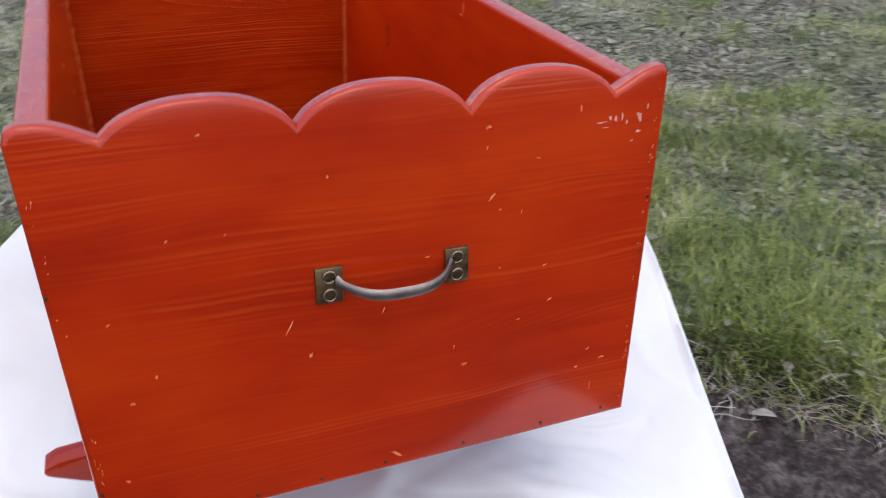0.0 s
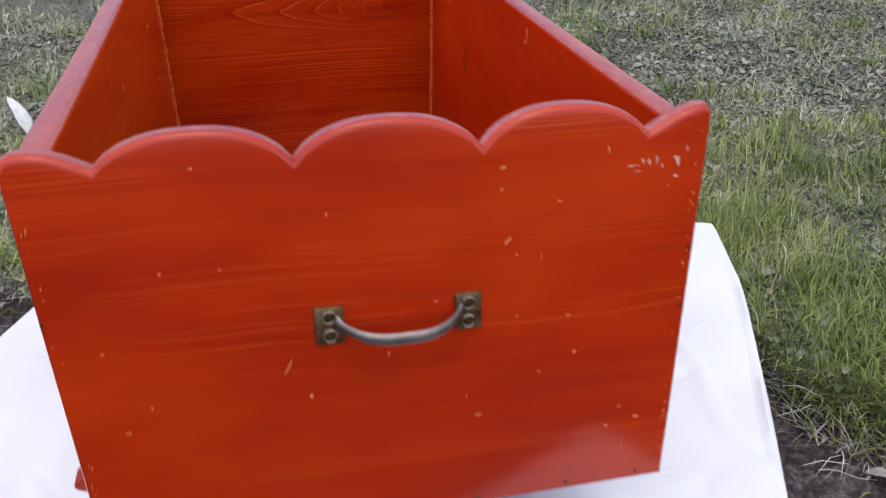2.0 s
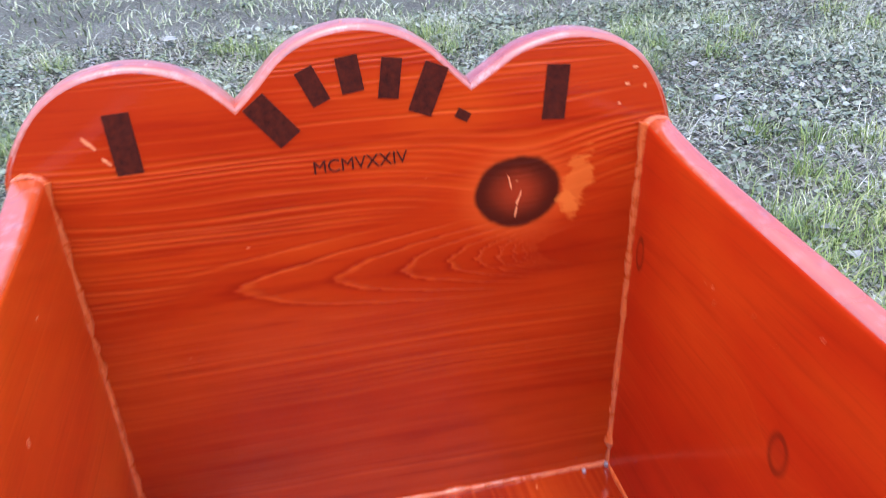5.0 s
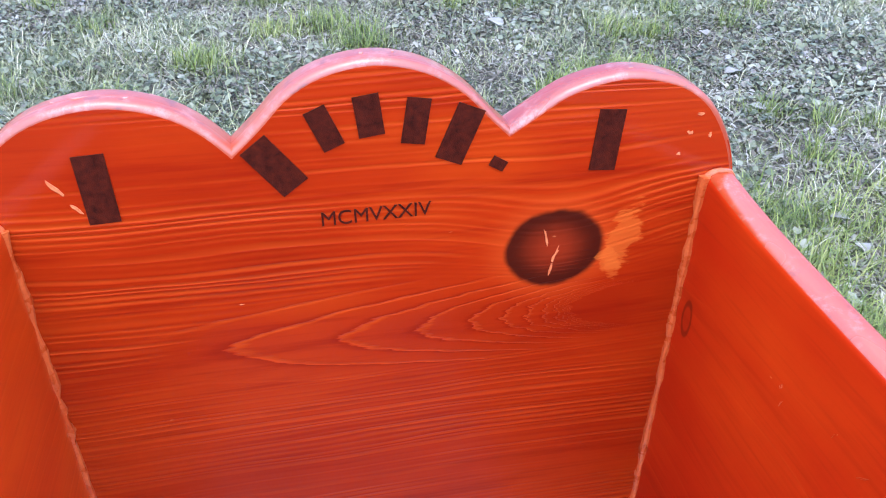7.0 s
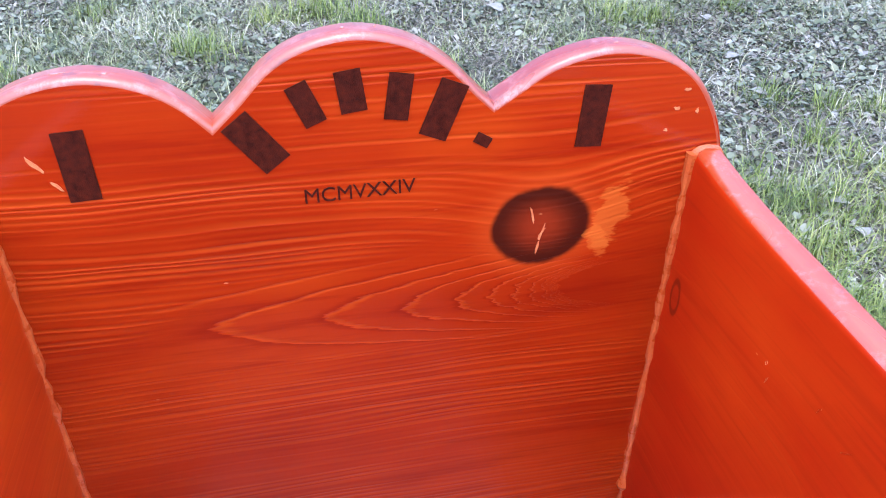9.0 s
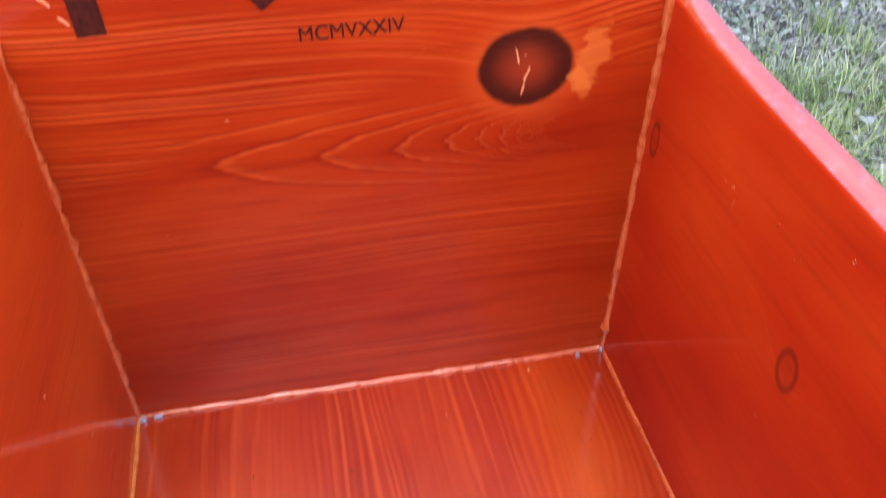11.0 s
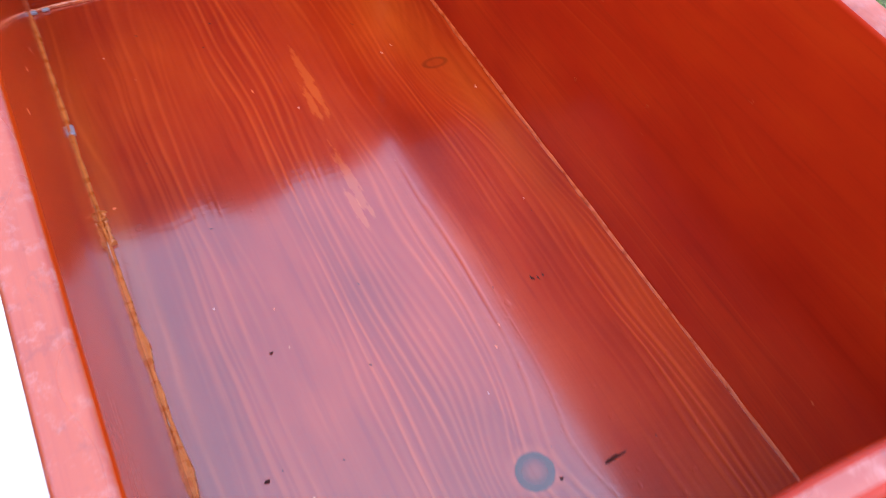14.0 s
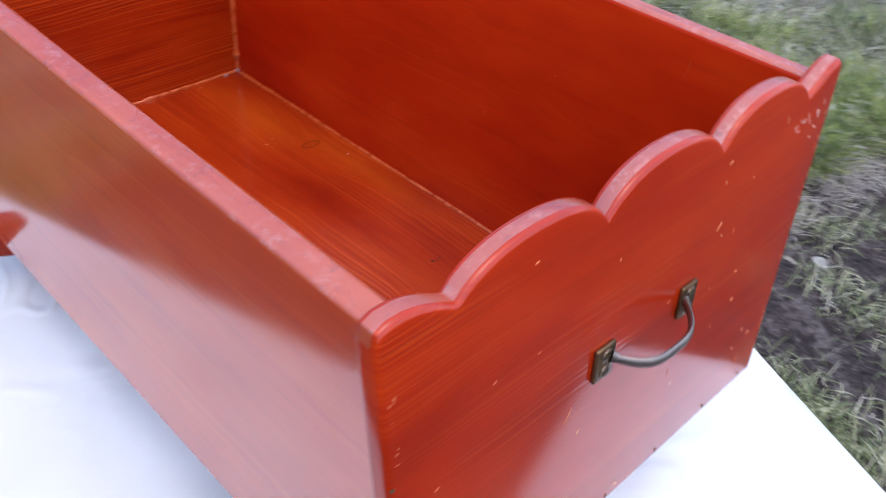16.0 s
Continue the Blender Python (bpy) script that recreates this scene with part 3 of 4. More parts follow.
x, y = tufts(26, 0.75, 2.2, -0.6, 0.45, lambda x, y: np.where(y < bank_y(x) - 0.15, 0.7, 0.0), 0.05, 120)
bare = np.array([(0.98, 0.06), (0.90, -0.04), (1.07, 0.12), (1.08, 0.0), (0.99, -0.14), (0.92, -0.25)])
x = np.concatenate([x, np.repeat(bare[:, 0], 240) + rng.normal(0, 0.07, 240 * len(bare))])
y = np.concatenate([y, np.repeat(bare[:, 1], 240) + rng.normal(0, 0.07, 240 * len(bare))])
n = len(x)
blades("grass_tuft", x, y, rng.uniform(0.03, 0.09, n), rng.uniform(0.002, 0.0034, n), rng.uniform(0.3, 1.3, n), mat_grass, "thin tufts of grass in the trodden earth", 0.8)
x, y = scatter(30000, -2.4, 5.0, 0.3, 5.4, lambda x, y: np.where(y > bank_y(x) - 0.12, 0.8, 0.0))
n = len(x)
blades("dry_straw", x, y, 0.03 + 0.17 * rng.uniform(0, 1, n) ** 2, rng.uniform(0.0014, 0.0034, n), rng.uniform(1.1, 1.5, n), mat_straw, "pale dry grass stalks lying in the lawn", 0.15)

x, y = scatter(900, -2.4, 5.0, 0.6, 5.4, on_lawn)
n = len(x)
blades("dry_straw", x, y, rng.uniform(0.12, 0.34, n), rng.uniform(0.0022, 0.0045, n), rng.uniform(1.25, 1.48, n), mat_straw, "long bleached stalks lying across the lawn", 0.25)


def leaves(name, x, y, size, lift, material, label, slim=(0.5, 1.0)):
    """Broad weed leaves, each a bent rosette blade, as one mesh."""
    n = len(x)
    az = rng.uniform(0, 2 * math.pi, n)
    tilt = rng.uniform(0.0, 0.7, n)
    d = np.stack([np.cos(az) * np.cos(tilt), np.sin(az) * np.cos(tilt), np.sin(tilt)], 1)
    s = np.stack([-np.sin(az), np.cos(az), rng.uniform(-0.4, 0.4, n)], 1)
    base = np.stack([x, y, ground_z(x, y) + lift], 1)
    L = size[:, None]
    W = L * rng.uniform(*slim, (n, 1))
    dip = np.array([0, 0, -1.0])
    v = np.stack([base, base + d * L * 0.3 + s * W * 0.45, base + d * L * 0.75 + s * W * 0.36, base + d * L + dip * L * 0.25,
                  base + d * L * 0.75 - s * W * 0.36, base + d * L * 0.3 - s * W * 0.45, base + d * L * 0.55 + dip * L * 0.1], 1).reshape(-1, 3)
    o = np.arange(n)[:, None] * 7
    f = np.concatenate([o + np.array([[0, 1, 6]]), o + np.array([[1, 2, 6]]), o + np.array([[2, 3, 6]]), o + np.array([[3, 4, 6]]), o + np.array([[4, 5, 6]]), o + np.array([[5, 0, 6]])], 1)
    return tagged(new(name, cloud_mesh(name, v, f.ravel(), np.full(n * 6, 3), material)), label, "weeds", kind="stuff")


x, y = scatter(130000, -2.4, 5.0, 0.3, 5.4, lambda x, y: on_lawn(x, y) * np.clip(0.42 - 0.9 * wavy(x, y, 2.6, 2.9) + 0.5 * wavy(x, y, 8.0, 0.3), 0.05, 1))
n = len(x)
leaves("weed_leaves", x, y, 0.008 + 0.036 * rng.uniform(0, 1, n) ** 2.2, rng.uniform(0.004, 0.04, n), mat_weed, "low broad-leaved weeds between the grass")
x, y = scatter(170000, -2.4, 5.0, 0.1, 5.4, lambda x, y: np.where(y > bank_y(x), np.clip(1.15 - patchy(x, y), 0.1, 1.0), np.where(y > bank_y(x) - 0.35, 0.04, 0.0)))
n = len(x)
leaves("leaf_litter", x, y, 0.009 + 0.040 * rng.uniform(0, 1, n) ** 2.2, rng.uniform(0.002, 0.022, n), mat_bits, "bits of pale dead leaf lying in the lawn", (0.16, 0.5))
x, y = scatter(80000, -2.4, 5.0, 0.6, 5.4, lambda x, y: on_lawn(x, y) * np.clip(littered(x, y) * 0.9 + 0.03, 0, 1))
n = len(x)
leaves("leaf_litter", x, y, 0.010 + 0.036 * rng.uniform(0, 1, n) ** 2.5, rng.uniform(0.002, 0.018, n), mat_mulch, "grey trodden dead leaves in the thin patches of the lawn", (0.35, 0.8))

# ---- table and its white sheet ----
TOP = 0.684
FAR_RIGHT = Vector((0.652, 0.574, 0))
ALONG = Vector((-0.3706, -0.9288, 0))
ACROSS = Vector((-0.9288, 0.3706, 0))
WIDE, LONG = 0.98, 0.945


def on_table(a, b, z):
    """A point a across from the far right corner and b along towards the near end."""
    return FAR_RIGHT + ACROSS * a + ALONG * b + Vector((0, 0, z))


def table_block(a0, a1, b0, b1, z0, z1, bevel=0.004):
    bm = box(a0, a1, b0, b1, z0, z1, bevel)
    for v in bm.verts:
        v.co = on_table(v.co.x, v.co.y, v.co.z)
    return bm


table = thing("garden_table", on_table(WIDE / 2, LONG / 2, 0), "plain wooden garden table hidden under a white sheet", "table")
top_board = table_block(0.006, WIDE - 0.006, 0.006, LONG - 0.006, TOP - 0.035, TOP - 0.006)
for v in top_board.verts:
    edge = (v.co - FAR_RIGHT).dot(ACROSS)
    if edge < 0.1:
        v.co += ACROSS * (0.004 + 0.045 * (v.co - FAR_RIGHT).dot(ALONG) / LONG)
part("tabletop", top_board, mat_table, table)
for a in (0.05, WIDE - 0.11):
    for b in (0.05, LONG - 0.11):
        part("leg", table_block(a, a + 0.06, b, b + 0.06, 0.0, TOP - 0.035), mat_table, table)


def sheet_mesh():
    """A bedsheet over the table: flat top, rounded edge, hanging folds."""
    na, nb, hang = 280, 280, 0.42
    rs = random.Random(5)
    creases = []
    for k in range(34):
        side = k % 3
        u0 = rs.uniform(0.0, 0.26) if side == 0 else rs.uniform(0.1, WIDE - 0.05)
        v0 = rs.uniform(0.05, LONG - 0.05) if side == 0 else rs.uniform(LONG - 0.26, LONG)
        turn = rs.uniform(0, math.pi)
        creases.append((u0, v0, math.cos(turn), math.sin(turn), rs.uniform(0.05, 0.13), rs.uniform(0.006, 0.011), rs.uniform(0.0010, 0.0028) * rs.choice((-1, 1)), rs.uniform(0.0, 0.02), rs.uniform(20, 45)))
    us = np.linspace(-hang, WIDE + hang, na)
    vs = np.linspace(-hang, LONG + hang, nb)
    bm = bmesh.new()
    grid = []
    for j, v in enumerate(vs):
        row = []
        for i, u in enumerate(us):
            ou = max(0.0, -u, u - WIDE)
            ov = max(0.0, -v, v - LONG)
            cu, cv = min(max(u, 0), WIDE), min(max(v, 0), LONG)
            drop = max(ou, ov) if ou * ov == 0 else math.hypot(ou, ov)
            out = 0.012 * (1 - math.exp(-drop / 0.02)) + (0.05 * drop + 0.022 * drop / hang * (1 + math.sin((v if ou > ov else u) * 23 + 3 * math.sin(u * 3 + v * 4))))
            su = (-1 if u < 0 else 1) * (out if ou > 0 else 0) * (ou / max(drop, 1e-6))
            sv = (-1 if v < 0 else 1) * (out if ov > 0 else 0) * (ov / max(drop, 1e-6))
            z = TOP - max(0.0, drop - 0.006) * 0.97
            if drop == 0:
                e = min(u, WIDE - u, v, LONG - v)
                z += 0.0032 * math.sin(u * 17 + 2 * math.sin(v * 9)) * math.sin(v * 13 + 1.5) + 0.0022 * math.exp(-((u * 0.8 + v - 0.62) / 0.012) ** 2) * (0.5 + 0.5 * math.sin(u * 20))
                z += 0.004 * math.exp(-((u - 0.35 * v - 0.12) / 0.012) ** 2) + 0.004 * math.exp(-((u + 0.5 * v - 0.30 + 0.02 * math.sin(v * 20)) / 0.012) ** 2)
                z -= 0.004 * math.exp(-e / 0.012)
                for u0, v0, c, sn, reach, wide, amp, bend, wave in creases:
                    p, q = (u - u0) * c + (v - v0) * sn, (v - v0) * c - (u - u0) * sn
                    if abs(p) < 2 * reach and abs(q) < 0.07:
                        z += amp * math.exp(-(p / reach) ** 2 - ((q - bend * math.sin(p * wave)) / wide) ** 2)
            belly = -float(np.interp(v, [0, 0.05, 0.18, 0.35, 0.5, 0.65, 0.73, 0.8, 0.95], [0.006, 0.002, -0.008, -0.003, 0.007, 0.015, 0.019, 0.022, 0.028])) * min(1.0, 1 - u / 0.3) if u < 0.3 else 0.0
            row.append(bm.verts.new(on_table(cu + su - belly, cv + sv, max(z, 0.2))))
        grid.append(row)
    for a, b in zip(grid, grid[1:]):
        for i in range(na - 1):
            bm.faces.new((a[i], a[i + 1], b[i + 1], b[i]))
    return bm


sheet = new("tablecloth", mesh_of("tablecloth", sheet_mesh(), mat_sheet, 80))
thick = sheet.modifiers.new("thickness", "SOLIDIFY")
thick.thickness, thick.offset = 0.0015, 1.0
tagged(sheet, "white cotton bedsheet spread over the table with faint creases", "tablecloth")

# ---- the cradle ----
FLOOR = 0.80
cradle = thing("cradle", (0, 0.35, TOP), "red-stained glossy wooden baby cradle with scalloped ends on rockers", "cradle")

FOOT_LEAN, FOOT_Y, FOOT_TURN = 0.073, -0.063, -0.022
foot_outline = [(-0.2255, 0.808), (0.2150, 0.8150), (0.2250, 1.111), (0.2248, 1.121), (0.221, 1.1258), (0.2135, 1.1252), (0.205, 1.1226), (0.196, 1.1181), (0.187, 1.1131), (0.1795, 1.1091)]
foot_outline += arc_lobe(0.1795, 1.1091, 0.0615, 1.1076, 1.1316, 18, 2.4)
foot_outline += arc_lobe(0.0615, 1.1076, -0.0630, 1.1076, 1.1309, 18, 2.4)
foot_outline += arc_lobe(-0.0630, 1.1076, -0.1850, 1.1106, 1.1309, 18, 2.4)
foot_outline += [(-0.192, 1.1142), (-0.200, 1.1181), (-0.2095, 1.1216), (-0.219, 1.1233), (-0.2290, 1.1231), (-0.2360, 1.120), (-0.2385, 1.112)]
footboard = part("footboard", board_from_outline(foot_outline, FOOT_Y, FOOT_Y + 0.0168, 0.0042, FOOT_LEAN, 1.107, 4, FOOT_TURN, 1, 0), mat_foot, cradle, "low scalloped end board with chipped red lacquer", others=(mat_rim,))

head_outline = [(-0.2250, 0.79), (0.2240, 0.79), (0.2280, 1.118), (0.2288, 1.130)]
head_outline += [(0.2248, 1.146), (0.2172, 1.163), (0.2050, 1.181), (0.1890, 1.194), (0.1700, 1.2015), (0.1480, 1.205), (0.1280, 1.2025), (0.1080, 1.196), (0.0920, 1.186)]
head_outline += [(0.0755, 1.1748)]
head_outline += [(0.066, 1.184), (0.050, 1.2005), (0.032, 1.2125), (0.014, 1.219), (-0.004, 1.2215), (-0.022, 1.2195), (-0.040, 1.2135), (-0.056, 1.203), (-0.070, 1.188)]
head_outline += [(-0.0845, 1.1740)]
head_outline += [(-0.096, 1.186), (-0.112, 1.197), (-0.130, 1.2035), (-0.150, 1.206), (-0.172, 1.203), (-0.192, 1.195), (-0.210, 1.181), (-0.224, 1.162), (-0.2330, 1.144), (-0.2360, 1.128), (-0.2330, 1.115)]


def flowing(points, corners):
    """A closed outline refined by a smooth curve that keeps the given corners sharp."""
    n, out = len(points), []
    for i in range(n):
        p0, p1, p2, p3 = (points[(i + k) % n] for k in (-1, 0, 1, 2))
        out.append(p1)
        if i < 2 or math.hypot(p2[0] - p1[0], p2[1] - p1[1]) > 0.1 or p1[1] < 1.12 or p2[1] < 1.12:
            continue
        if p1 in corners:
            p0 = p1
        if p2 in corners:
            p3 = p2
        for s in (0.34, 0.67):
            out.append(tuple(0.5 * (2 * b + (c - a) * s + (2 * a - 5 * b + 4 * c - d) * s * s + (3 * b - a - 3 * c + d) * s ** 3) for a, b, c, d in zip(p0, p1, p2, p3)))
    return out


head_outline = flowing(head_outline, ((0.0755, 1.1748), (-0.0845, 1.1740)))
headboard = part("headboard", board_from_outline(head_outline, 0.7545, 0.7765, 0.0046, steps=4, rim=1, bevel_slot=1), mat_head, cradle, "tall three-lobed end board with a large dark knot", others=(mat_rim,))


def side_board(sign, x_bottom, x_top, z_foot, z_head, t, draw, low):
    """A long side: nearly upright, its top edge rounded and rising slightly to the head."""
    bm = bmesh.new()
    steps = 26
    prof_n, inner, outer = 5, 0.0060, 0.0045
    rows = []
    for j in range(steps + 1):
        s = j / steps
        y = -0.045 + s * (0.7545 + 0.045)
        zt = z_foot + (z_head - z_foot) * s + 0.006 * max(0.0, (s - 0.88) / 0.12) ** 2 - 0.003 * math.sin(math.pi * s)
        ring = [(0.0, low)]
        for k in range(prof_n + 1):
            a = math.pi / 2 * k / prof_n
            ring.append((inner * (1 - math.cos(a)), zt - inner * (1 - math.sin(a))))
        for k in range(prof_n + 1):
            a = math.pi / 2 * k / prof_n
            ring.append((t - outer * (1 - math.sin(a)), zt - outer * (1 - math.cos(a))))
        ring.append((t, low))
        row = []
        for d, z in ring:
            f = (z - 0.80) / 0.32
            row.append(bm.verts.new((sign * (x_bottom + (x_top - x_bottom) * f + d - draw * (1 - s)), y, z)))
        rows.append(row)
    n = len(rows[0])
    for a, b in zip(rows, rows[1:]):
        for k in range(n):
            bm.faces.new((a[k], a[(k + 1) % n], b[(k + 1) % n], b[k])).material_index = 1 if 3 <= k <= n - 4 else 0
    bm.faces.new(rows[0])
    bm.faces.new(rows[-1][::-1])
    for v in bm.verts:
        if v.co.y < -0.04:
            v.co.y = -0.0464 + FOOT_LEAN * (v.co.z - 1.107) + FOOT_TURN * v.co.x + (0.022 if v.co.z < 0.82 and v.co.x > 0 else 0.0)
    return bm


part("side_board", side_board(1, 0.2025, 0.2075, 1.112, 1.129, 0.0195, 0.0055, 0.800), mat_side_right, cradle, others=(mat_side_rim,))
part("side_board", side_board(-1, 0.2025, 0.2095, 1.117, 1.134, 0.0215, -0.002, 0.800), mat_side_left, cradle, others=(mat_side_rim,))
part("bottom_board", box(-0.2022, 0.2022, -0.050, 0.7543, FLOOR - 0.010, FLOOR), mat_floor, cradle, "pine floor board with raised grain")


def rocker(y):
    """A crosswise runner: flat top under the box, curved sole, blunt ends."""
    outline = []
    half, tip, low = 0.277, 0.7735, TOP + 0.003
    radius = (half ** 2 + (0.758 - low) ** 2) / (2 * (0.758 - low))
    for i in range(41):
        x = -half + 2 * half * i / 40
        outline.append((x, low + radius - math.sqrt(radius ** 2 - x ** 2)))
    outline += [(half + 0.002, 0.762), (half, 0.768), (half - 0.010, tip), (0.235, tip + 0.002), (0.226, 0.7868)]
    outline += [(-0.226, 0.7868), (-0.235, tip + 0.002), (-half + 0.010, tip), (-half, 0.768), (-half - 0.002, 0.762)]
    return board_from_outline(outline, y, y + 0.022, 0.003)


part("rocker", rocker(0.065), mat_rocker, cradle)
part("rocker", rocker(0.638), mat_rocker, cradle)


def bead(p0, p1, r, seed):
    """A line of dried glue and lacquer along an inner joint."""
    rs = random.Random(seed)
    n = 36
    pts, rad = [], []
    for i in range(n + 1):
        q = Vector(p0).lerp(Vector(p1), i / n)
        pts.append(q + Vector((rs.uniform(-1, 1), rs.uniform(-1, 1), rs.uniform(-1, 1))) * 0.0005)
        rad.append(r * rs.uniform(0.4, 1.0) * (1.6 if rs.random() < 0.12 else 1.0))
    return tube(pts, rad, 9)


part("glue_bead", bead((0.2025, 0.7535, 0.80), (0.2064, 0.7535, 1.133), 0.0042, 1), mat_bead, cradle, "rough orange line of glue in the corner")
part("glue_bead", bead((-0.2025, 0.7535, 0.80), (-0.2100, 0.7535, 1.136), 0.0038, 2), mat_bead, cradle)
part("glue_bead", bead((-0.2010, 0.7535, 0.801), (0.2010, 0.7535, 0.801), 0.0034, 3), mat_bead, cradle)
part("glue_bead", bead((0.1968, -0.05, 0.8005), (0.2022, 0.752, 0.8005), 0.0022, 4), mat_bead, cradle)
part("glue_bead", bead((-0.2022, -0.05, 0.8005), (-0.2022, 0.752, 0.8005), 0.0030, 5), mat_amber, cradle, "amber line of old glue along the floor joint")


def saddle(x0, x1, z0, z1, seed):
    """The glue line where a side's rounded top meets the headboard."""
    rs = random.Random(seed)
    pts, rad = [], []
    for i in range(15):
        a = math.pi * i / 14
        pts.append(((x0 + x1) / 2 - math.cos(a) * (x1 - x0) / 2, 0.7535, z0 + (z1 - z0) * math.sin(a) ** 0.6 + rs.uniform(-0.0003, 0.0003)))
        rad.append(0.0022 * rs.uniform(0.6, 1.1))
    return tube(pts, rad, 8)


part("glue_bead", saddle(0.2064, 0.2275, 1.124, 1.136, 6), mat_bead, cradle)
part("glue_bead", saddle(-0.2095, -0.2315, 1.129, 1.1415, 7), mat_bead, cradle)
for y, w, l in ((0.435, 0.0050, 0.040), (0.10, 0.0050, 0.045)):
    part("glue_bead", bead((-0.1995, y - l / 2, 0.8006), (-0.1990, y + l / 2, 0.8006), w / 2, int(y * 1000)), mat_amber, cradle)


# letters burnt into the headboard, kept as plain strokes
def stroke(cx, cz, w, h, turn):
    bm = box(-w / 2, w / 2, 0.7538, 0.7546, -h / 2, h / 2)
    rot = Matrix.Rotation(radians(turn), 4, "Y")
    for v in bm.verts:
        v.co = rot @ v.co
        v.co += Vector((cx, 0, cz))
    return bm


for cx, cz, w, h, turn in ((-0.158, 1.156, 0.017, 0.042, -3), (-0.062, 1.162, 0.018, 0.036, -38), (-0.033, 1.183, 0.013, 0.026, -24),
                           (-0.008, 1.189, 0.015, 0.025, -8), (0.019, 1.184, 0.014, 0.028, 8), (0.045, 1.174, 0.017, 0.036, 22), (0.137, 1.163, 0.017, 0.040, 4), (0.069, 1.153, 0.010, 0.007, 30)):
    part("letter_bar", stroke(cx, cz, w, h, turn), mat_dark_mark, headboard, "dark burnt bar")

words = bpy.data.curves.new("year", "FONT")
words.body, words.size, words.extrude, words.align_x = "MCMVXXIV", 0.0135, 0.0003, "CENTER"
tmp = new("year", words)
bpy.context.view_layer.update()
year_mesh = bpy.data.meshes.new_from_object(tmp.evaluated_get(bpy.context.evaluated_depsgraph_get()))
bpy.data.objects.remove(tmp)
xs = [v.co.x for v in year_mesh.vertices]
squeeze = 0.066 / (max(xs) - min(xs))
year_mesh.transform(Matrix.Translation((-0.005, 0.7541, 1.1215)) @ Matrix.Rotation(radians(-1.5), 4, "Y") @ Matrix.Rotation(radians(90), 4, "X") @ Matrix.Diagonal((squeeze, 1, 1, 1)))
year_mesh.materials.clear()
year_mesh.materials.append(mat_dark_mark)
year = new("year", year_mesh)
year.parent = headboard
tagged(year, "small incised year in Roman numerals")


# ---- drawer pull on the footboard ----
def foot_y(z, x=0.0):
    return FOOT_Y + FOOT_LEAN * (z - 1.107) + FOOT_TURN * x


pull = thing("drawer_pull", (0.0, foot_y(0.987), 0.987), "tarnished brass and iron drawer pull screwed to the footboard", "handle")
for x0, x1 in ((-0.0590, -0.0385), (0.0400, 0.0595)):
    bm = box(x0, x1, -0.0035, 0.0002, 0.9750, 1.0035, 0.0014)
    for v in bm.verts:
        v.co.y += foot_y(v.co.z, v.co.x)
    plate = part("plate", bm, mat_brass, pull, "small square brass plate")
    for z in (0.9820, 0.9963):
        mid = (x0 + x1) / 2
        bm = bmesh.new()
        bmesh.ops.create_cone(bm, cap_ends=True, segments=14, radius1=0.0047, radius2=0.0038, depth=0.0016)
        rot = Matrix.Translation((mid, foot_y(z, mid) - 0.0038, z)) @ Matrix.Rotation(radians(90), 4, "X")
        bmesh.ops.transform(bm, matrix=rot, verts=bm.verts[:])
        slot = box(mid - 0.003, mid + 0.003, foot_y(z, mid) - 0.005, foot_y(z, mid) - 0.0044, z - 0.0004, z + 0.0004)
        tmp_mesh = bpy.data.meshes.new("slot")
        slot.to_mesh(tmp_mesh)
        slot.free()
        bm.from_mesh(tmp_mesh)
        bpy.data.meshes.remove(tmp_mesh)
        part("screw", bm, mat_screw, plate)
        loop = [(mid + 0.0046 * math.cos(k * math.pi / 10), foot_y(z, mid) - 0.0036, z + 0.0046 * math.sin(k * math.pi / 10)) for k in range(21)]
        part("countersink", tube(loop, 0.0008, 6), mat_ring, plate, "bright rim of the screw hole")
pts, rad = [], []
for i in range(29):
    s = i / 28
    u = abs(2 * s - 1)
    px = -0.043 + s * 0.087
    pout = 0.022 * (1 - u ** 3.2)
    pz = 0.9915 - 0.0045 * (1 - u ** 2.6)
    pts.append((px, foot_y(0.984, px) - 0.003 - pout, pz))
    rad.append(0.0038 + 0.0012 * (1 - u ** 2) + (0.0024 if u > 0.93 else 0))
part("grip", tube(pts, [r * 0.5 for r in rad], 12, 1.9), mat_grip, pull, "bowed flat iron grip, worn at the middle")


# ---- wear: chips and scratches through the lacquer, nails along the joints ----
def flake(cx, cz, w, h, turn, rs):
    """A thin ragged flake in the x and z of the footboard's face."""
    bm = bmesh.new()
    c, s = math.cos(radians(turn)), math.sin(radians(turn))
    vs = []
    for k in range(9):
        a = 2 * math.pi * (k + rs.uniform(-0.3, 0.3)) / 9
        r = rs.uniform(0.22, 1.1) / 2
        u, v = 0.95 * w * r * math.cos(a), 0.7 * h * r * math.sin(a)
        x, z = cx + u * c - v * s, cz + u * s + v * c
        vs.append(bm.verts.new((x, foot_y(z, x) - 0.0003, z)))
    low = [bm.verts.new(v.co + Vector((0, 0.0006, 0))) for v in vs]
    bm.faces.new(vs)
    for k in range(9):
        bm.faces.new((vs[k], vs[(k + 1) % 9], low[(k + 1) % 9], low[k]))
    return bm


